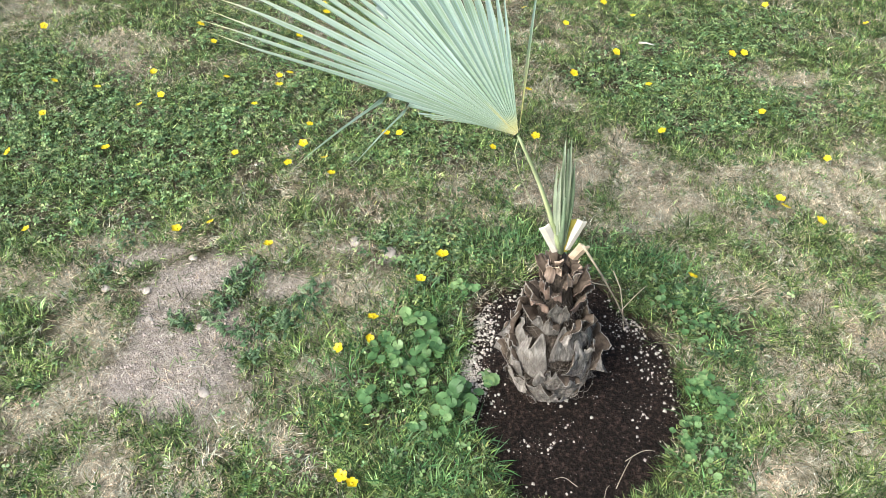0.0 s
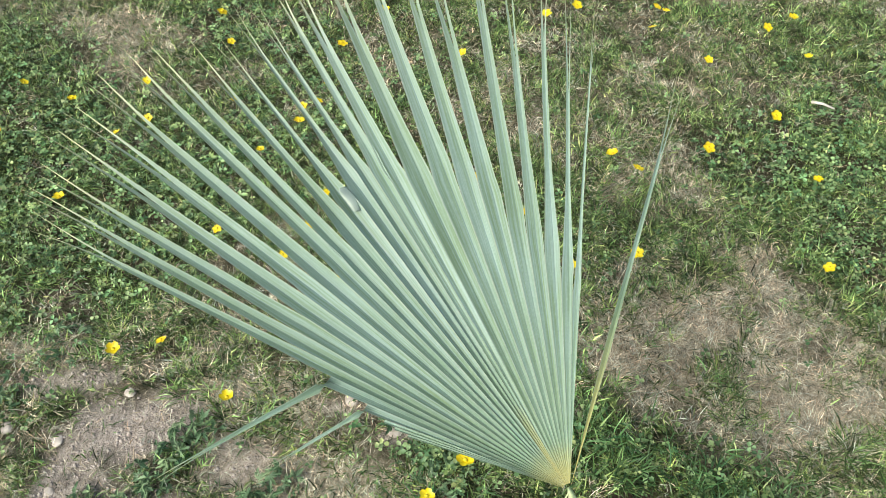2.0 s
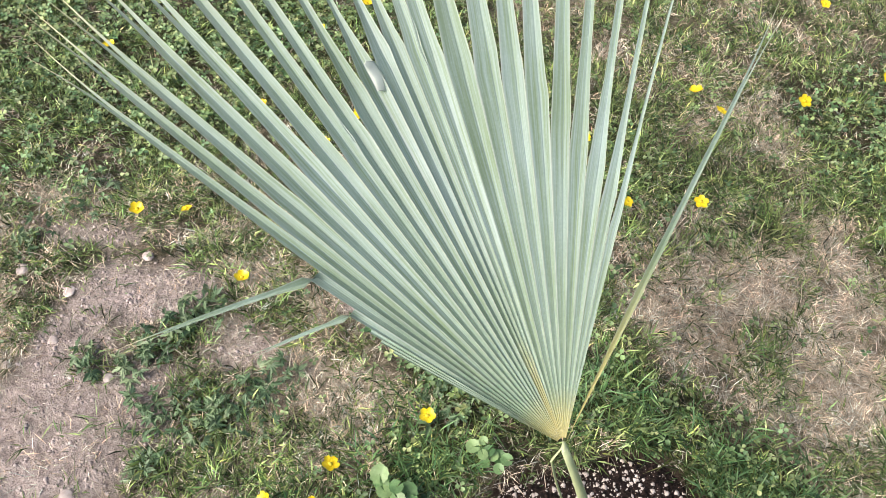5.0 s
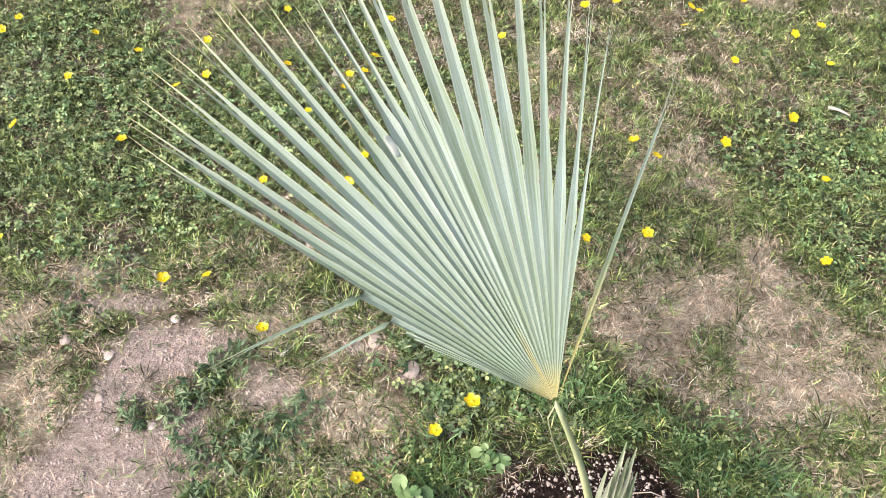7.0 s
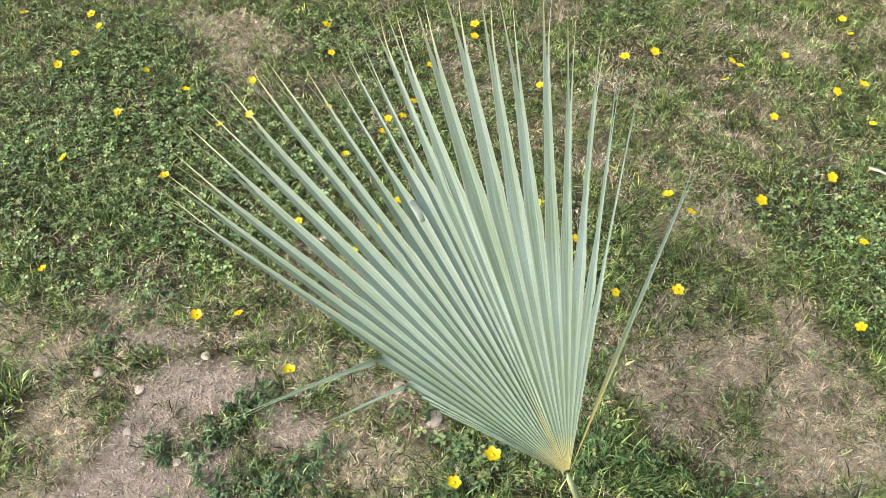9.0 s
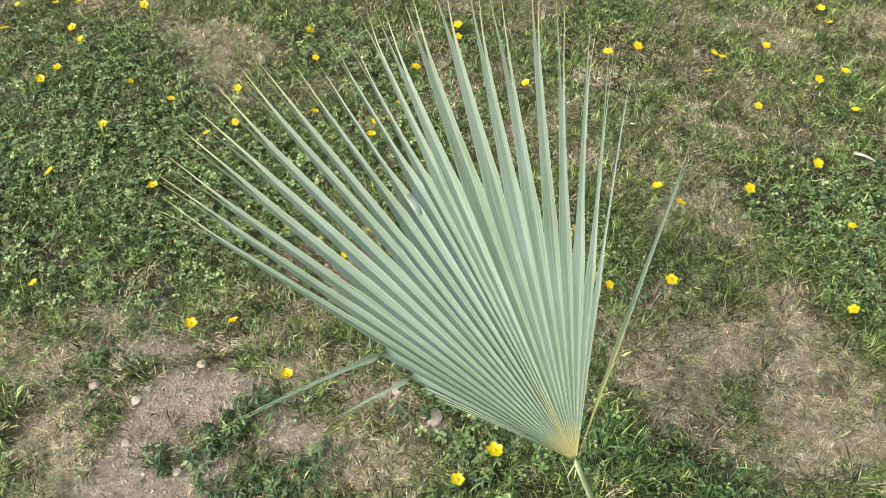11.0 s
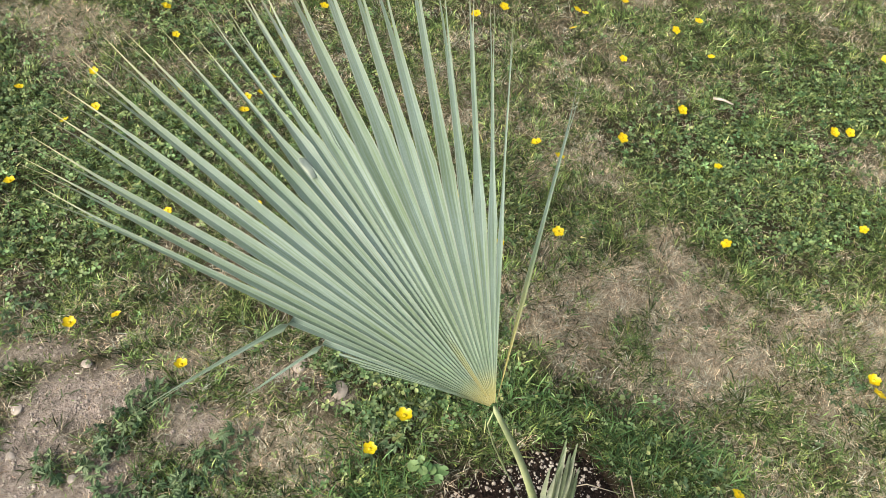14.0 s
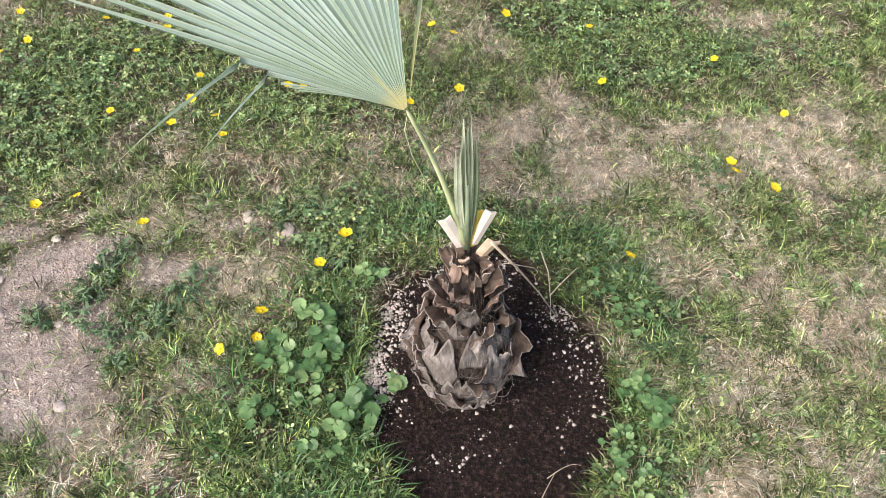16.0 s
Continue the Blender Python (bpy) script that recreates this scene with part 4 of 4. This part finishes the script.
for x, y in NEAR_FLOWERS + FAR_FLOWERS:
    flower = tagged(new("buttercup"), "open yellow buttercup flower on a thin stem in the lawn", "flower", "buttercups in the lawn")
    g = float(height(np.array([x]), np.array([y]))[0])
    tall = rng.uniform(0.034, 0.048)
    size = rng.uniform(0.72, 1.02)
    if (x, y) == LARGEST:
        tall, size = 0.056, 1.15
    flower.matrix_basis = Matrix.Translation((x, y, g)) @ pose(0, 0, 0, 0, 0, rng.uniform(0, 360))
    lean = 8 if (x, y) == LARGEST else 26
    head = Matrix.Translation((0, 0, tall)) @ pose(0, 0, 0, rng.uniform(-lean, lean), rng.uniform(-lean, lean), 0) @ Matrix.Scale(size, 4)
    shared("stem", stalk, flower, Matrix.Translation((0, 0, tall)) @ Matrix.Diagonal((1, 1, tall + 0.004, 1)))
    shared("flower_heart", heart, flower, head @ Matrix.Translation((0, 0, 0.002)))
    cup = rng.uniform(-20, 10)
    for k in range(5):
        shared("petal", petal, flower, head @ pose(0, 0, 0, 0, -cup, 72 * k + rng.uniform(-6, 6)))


# ---------------------------------------------------------------- leafy weeds
def round_leaf_mesh(seed):
    """A scalloped, kidney-shaped leaf with a notch at the stalk."""
    bm = bmesh.new()
    n = 21
    mid = bm.verts.new((0, 0, -0.0025))
    inner, outer = [], []
    for k in range(n):
        a = radians(9) + (2 * math.pi - radians(18)) * k / (n - 1) - math.pi
        r = 0.016 * (1 + 0.05 * math.cos(k * math.pi)) * (1 + 0.06 * noise.noise((k * 0.7, seed, 0)))
        wave = 0.0012 * math.sin(3 * a + seed)
        inner.append(bm.verts.new((0.55 * r * math.cos(a), 0.55 * r * math.sin(a), -0.0008 + wave * 0.4)))
        outer.append(bm.verts.new((r * math.cos(a), r * math.sin(a), 0.0006 + wave)))
    for k in range(n - 1):
        bm.faces.new((mid, inner[k], inner[k + 1]))
        bm.faces.new((inner[k], outer[k], outer[k + 1], inner[k + 1]))
    return simple_mesh("leaf", bm, ROUND)


def lobed_leaf_mesh(seed):
    """A three-part leaf, each part cut into narrow pointed lobes."""
    rng = random.Random(seed)
    bm = bmesh.new()
    side = [(0.007, 0.0022), (0.0105, 0.0078), (0.0118, 0.0034), (0.0165, 0.0066), (0.0170, 0.0026), (0.0215, 0.0036)]
    for turn in (-1.2, 0.0, 1.2):
        c, s, g = math.cos(turn + rng.uniform(-0.15, 0.15)), math.sin(turn + rng.uniform(-0.15, 0.15)), rng.uniform(0.8, 1.1)
        rim = [(x * g, -y * g) for x, y in side] + [(0.027 * g, 0)] + [(x * g, y * g) for x, y in side[::-1]]
        put = lambda x, y: bm.verts.new((x * c - y * s, x * s + y * c, 0.35 * abs(y) - 0.008 * (x / 0.024) ** 2 + 0.0012 * math.sin(seed + x * 300)))
        root = put(0.001, 0)
        vs = [put(x, y) for x, y in rim]
        for a, b in zip(vs, vs[1:]):
            bm.faces.new((root, a, b))
    return simple_mesh("leaf", bm, WEED)


round_leaves = [round_leaf_mesh(k) for k in range(3)]
lobed_leaves = [lobed_leaf_mesh(k) for k in range(5)]
bm = bmesh.new()
tube(bm, [(0, 0, -1.0), (0.004, 0, -0.5), (0, 0, 0)], [0.0008, 0.0008, 0.0006], 4)
leaf_stem = simple_mesh("stem", bm, STEM)


def weed(name, label, x, y, count, spread, size, high, leaves, seed, tilt=22, group="weeds in the lawn"):
    rng = random.Random(seed)
    g = float(height(np.array([x]), np.array([y]))[0])
    plant = tagged(new(name), label, "weed", group)
    plant.location = (x, y, g)
    for k in range(count):
        r, a = spread * math.sqrt(rng.random()), rng.uniform(0, 2 * math.pi)
        px, py = r * math.cos(a), r * math.sin(a)
        gz = float(height(np.array([x + px]), np.array([y + py]))[0]) - g
        h = rng.uniform(*high)
        m = Matrix.Translation((px, py, gz + h))
        shared("leaf", rng.choice(leaves), plant, m @ pose(0, 0, 0, rng.uniform(-tilt, tilt), rng.uniform(-tilt, tilt), rng.uniform(0, 360)) @ Matrix.Scale(rng.uniform(*size), 4))
        shared("stem", leaf_stem, plant, m @ Matrix.Diagonal((1, 1, h + 0.004, 1)))


IVY = "round scalloped pale green leaves at the soil's edge"
for k, (x, y, count, spread, low, top) in enumerate([(0.07, 1.15, 14, 0.04, 0.6, 0.95), (0.01, 1.09, 12, 0.04, 0.55, 0.85), (0.05, 1.05, 10, 0.035, 0.55, 0.9), (0.21, 1.02, 5, 0.022, 0.6, 0.95), (0.16, 0.98, 9, 0.03, 0.65, 1.0), (0.14, 0.94, 10, 0.035, 0.65, 1.05), (0.07, 0.90, 8, 0.04, 0.5, 0.8),
                                                     (0.07, 1.01, 9, 0.04, 0.5, 0.85), (-0.03, 0.97, 6, 0.03, 0.5, 0.8), (0.10, 1.09, 10, 0.03, 0.5, 0.85), (0.65, 0.92, 16, 0.032, 0.40, 0.65), (0.67, 0.87, 14, 0.032, 0.40, 0.7), (0.59, 0.82, 12, 0.028, 0.32, 0.52), (0.60, 0.76, 16, 0.045, 0.35, 0.55), (0.20, 1.25, 8, 0.03, 0.45, 0.7), (0.69, 1.08, 12, 0.045, 0.35, 0.55), (0.65, 1.15, 8, 0.035, 0.35, 0.55)]):
    weed("ground_ivy", IVY, x, y, int(count * 1.25), spread * 1.1, (low, top), (0.026, 0.055), round_leaves, 300 + k)
CROWFOOT = "dark green toothed weed leaves on the bare earth"
for k, (x, y, count, spread) in enumerate([(-0.37, 1.33, 26, 0.05), (-0.32, 1.39, 22, 0.05), (-0.40, 1.27, 12, 0.03), (-0.26, 1.22, 34, 0.06), (-0.19, 1.24, 26, 0.06), (-0.47, 1.26, 14, 0.035), (-0.17, 1.30, 18, 0.05), (-0.30, 1.12, 14, 0.03), (-0.33, 1.20, 16, 0.05),
                                           (0.14, 1.41, 26, 0.07), (0.05, 1.46, 18, 0.06), (0.10, 1.33, 16, 0.05), (0.70, 1.22, 20, 0.06), (0.72, 1.05, 16, 0.05), (-0.62, 1.56, 16, 0.06), (-0.68, 1.46, 12, 0.04), (1.0, 1.45, 14, 0.05)]):
    weed("crowfoot", CROWFOOT, x, y, int(count * 1.25), spread * 0.95, (0.38, 0.85), (0.004, 0.026), lobed_leaves, 400 + k, 38)


# ---------------------------------------------------------------- perlite, gravel, stones and dead stalks
def grains(name, mat, seed, n, place, size, ground, label, category):
    """Small angular crumbs lying on the ground."""
    rng = np.random.default_rng(seed)
    corner = np.array([(1, 0, -0.3), (-0.5, 0.87, -0.3), (-0.5, -0.87, -0.3), (0.3, 0.5, 0.8), (-0.6, 0.0, 0.7), (0.3, -0.5, 0.75)])
    tri = np.array([(0, 1, 3), (1, 2, 4), (2, 0, 5), (1, 4, 3), (2, 5, 4), (0, 3, 5), (3, 4, 5), (0, 2, 1)])
    xy = place(rng, n)
    xy = xy[(hole(xy[:, 0], xy[:, 1]) > 0.5) == (ground is soil_height)] if ground is soil_height else xy
    n = len(xy)
    s = size[0] * (size[1] / size[0]) ** (rng.random(n) ** 3.2)
    a = rng.uniform(0, 2 * np.pi, n)
    v = corner[None] * (1 + 0.35 * rng.uniform(-1, 1, (n, 6, 1))) * s[:, None, None]
    c, si = np.cos(a)[:, None], np.sin(a)[:, None]
    v = np.stack([v[..., 0] * c - v[..., 1] * si, v[..., 0] * si + v[..., 1] * c, v[..., 2] * 0.8], -1)
    v += np.stack([xy[:, 0], xy[:, 1], ground(xy[:, 0], xy[:, 1]) + 0.05 * s], -1)[:, None]
    k = (np.arange(n) * 6)[:, None, None]
    me = np_mesh(name, v, [(k + tri[None]).reshape(-1, 3)], mat)
    return tagged(new(name, me), label, category, kind="stuff")


def perlite_places(rng, n):
    wide = np.stack([rng.uniform(0.12, 0.66, n), rng.uniform(0.70, 1.32, n)], 1)
    clump = rng.random(n) < 0.09 + 0.7 * (cloud(wide[:, 0], wide[:, 1], 0.06, 51) > 0.66)
    heap = np.stack([rng.normal(0.17, 0.022, n // 2), rng.normal(1.05, 0.05, n // 2)], 1)
    rim = np.concatenate([np.stack([rng.normal(0.215, 0.03, n // 4), rng.normal(1.19, 0.05, n // 4)], 1), np.stack([rng.normal(0.40, 0.07, n // 8), rng.normal(1.27, 0.03, n // 8)], 1), np.stack([rng.normal(0.60, 0.03, n // 16), rng.normal(0.98, 0.08, n // 16)], 1)])
    back = np.stack([rng.normal(0.57, 0.03, n // 12), rng.normal(1.14, 0.03, n // 12)], 1)
    return np.concatenate([wide[clump], heap, rim, back])


grains("perlite", PERLITE, 61, 5000, perlite_places, (0.0008, 0.0058), soil_height, "white perlite crumbs scattered on the dark soil", "perlite")


def gravel_places(rng, n):
    p = np.stack([rng.uniform(-0.8, 0.0, n), rng.uniform(0.85, 1.6, n)], 1)
    return p[rng.random(n) < cover(p[:, 0], p[:, 1])[0] * 0.9]


grains("earth_clods", EARTH, 64, 34000, gravel_places, (0.0004, 0.0052), height, "dry grey-pink crumbs of bare earth", "earth")
grains("gravel", GRIT, 62, 500, gravel_places, (0.0008, 0.0055), height, "small grey-pink grit on the bare earth", "gravel")
grains("soil_crumbs", SOIL, 63, 5000, lambda r, n: np.stack([r.uniform(0.1, 0.68, n), r.uniform(0.66, 1.34, n)], 1), (0.0015, 0.006), soil_height, "dark crumbs of potting soil", "soil")

rng = random.Random(31)
for x, y, size in [(0.025, 1.425, 0.018), (-0.06, 1.48, 0.015), (-0.57, 1.37, 0.011), (-0.55, 1.28, 0.009), (-0.67, 1.39, 0.012), (-0.43, 1.24, 0.008), (-0.30, 1.02, 0.011), (-0.40, 1.05, 0.012), (-0.60, 1.22, 0.008), (-0.47, 1.47, 0.010)]:
    bm = bmesh.new()
    bmesh.ops.create_icosphere(bm, subdivisions=3, radius=size)
    seed = rng.uniform(0, 50)
    for v in bm.verts:
        v.co *= 1 + 0.32 * noise.noise(v.co / size * 1.1 + Vector((seed, 0, 0)))
        v.co.z *= 0.38
    ob = part("stone", bm, STONE, None)
    ob.location = (x, y, float(height(np.array([x]), np.array([y]))[0]) + size * 0.15)
    tagged(ob, "pale rounded stone lying in the worn lawn", "stone", "stones in the lawn")


def stem_thing(name, path, radius, mat, label, category):
    bm = bmesh.new()
    tube(bm, path, [radius * (1 - 0.5 * k / (len(path) - 1)) for k in range(len(path))], 6)
    return tagged(part(name, bm, mat, None), label, category)


stem_thing("dead_stalk", [(0.372, 0.985, 0.417), (0.432, 1.029, 0.288), (0.493, 1.073, 0.15), (0.555, 1.118, -0.004)], 0.0024, DEAD, "pale dead stalk leaning from the trunk to the soil", "stalk")
for k in range(5):
    rng = random.Random(70 + k)
    x, y = [(0.33, 0.76), (0.45, 0.77), (0.49, 0.80), (0.40, 0.72), (0.58, 1.12)][k]
    a, ln = rng.uniform(0, 3.1), rng.uniform(0.05, 0.09)
    pts = []
    for j in range(6):
        u = j / 5 - 0.5
        px, py = x + ln * u * math.cos(a) + 0.008 * math.sin(3 * u + k), y + ln * u * math.sin(a) + 0.006 * math.cos(4 * u)
        pts.append((px, py, float(soil_height(np.array([px]), np.array([py]))[0]) + 0.003 + 0.012 * (0.25 - u * u)))
    stem_thing("twig", pts, 0.0008, DEAD, "thin dry rootlet lying on the soil", "twig")
for path in [[(0.545, 1.245, 0.055), (0.552, 1.20, 0.04), (0.548, 1.15, 0.012), (0.542, 1.115, -0.006)], [(0.55, 1.165, 0.006), (0.58, 1.185, 0.022), (0.615, 1.205, 0.038)],
             [(0.42, 1.225, 0.035), (0.47, 1.232, 0.045), (0.53, 1.222, 0.03)]]:
    stem_thing("twig", path, 0.0015, DEAD, "thin pale dry stem lying across the soil's edge", "twig")
stem_thing("twig", [(0.905, 2.275, 0.024), (0.925, 2.262, 0.03), (0.95, 2.250, 0.026)], 0.0042, WHITE_CUT, "short bleached stick lying in the lawn", "twig")
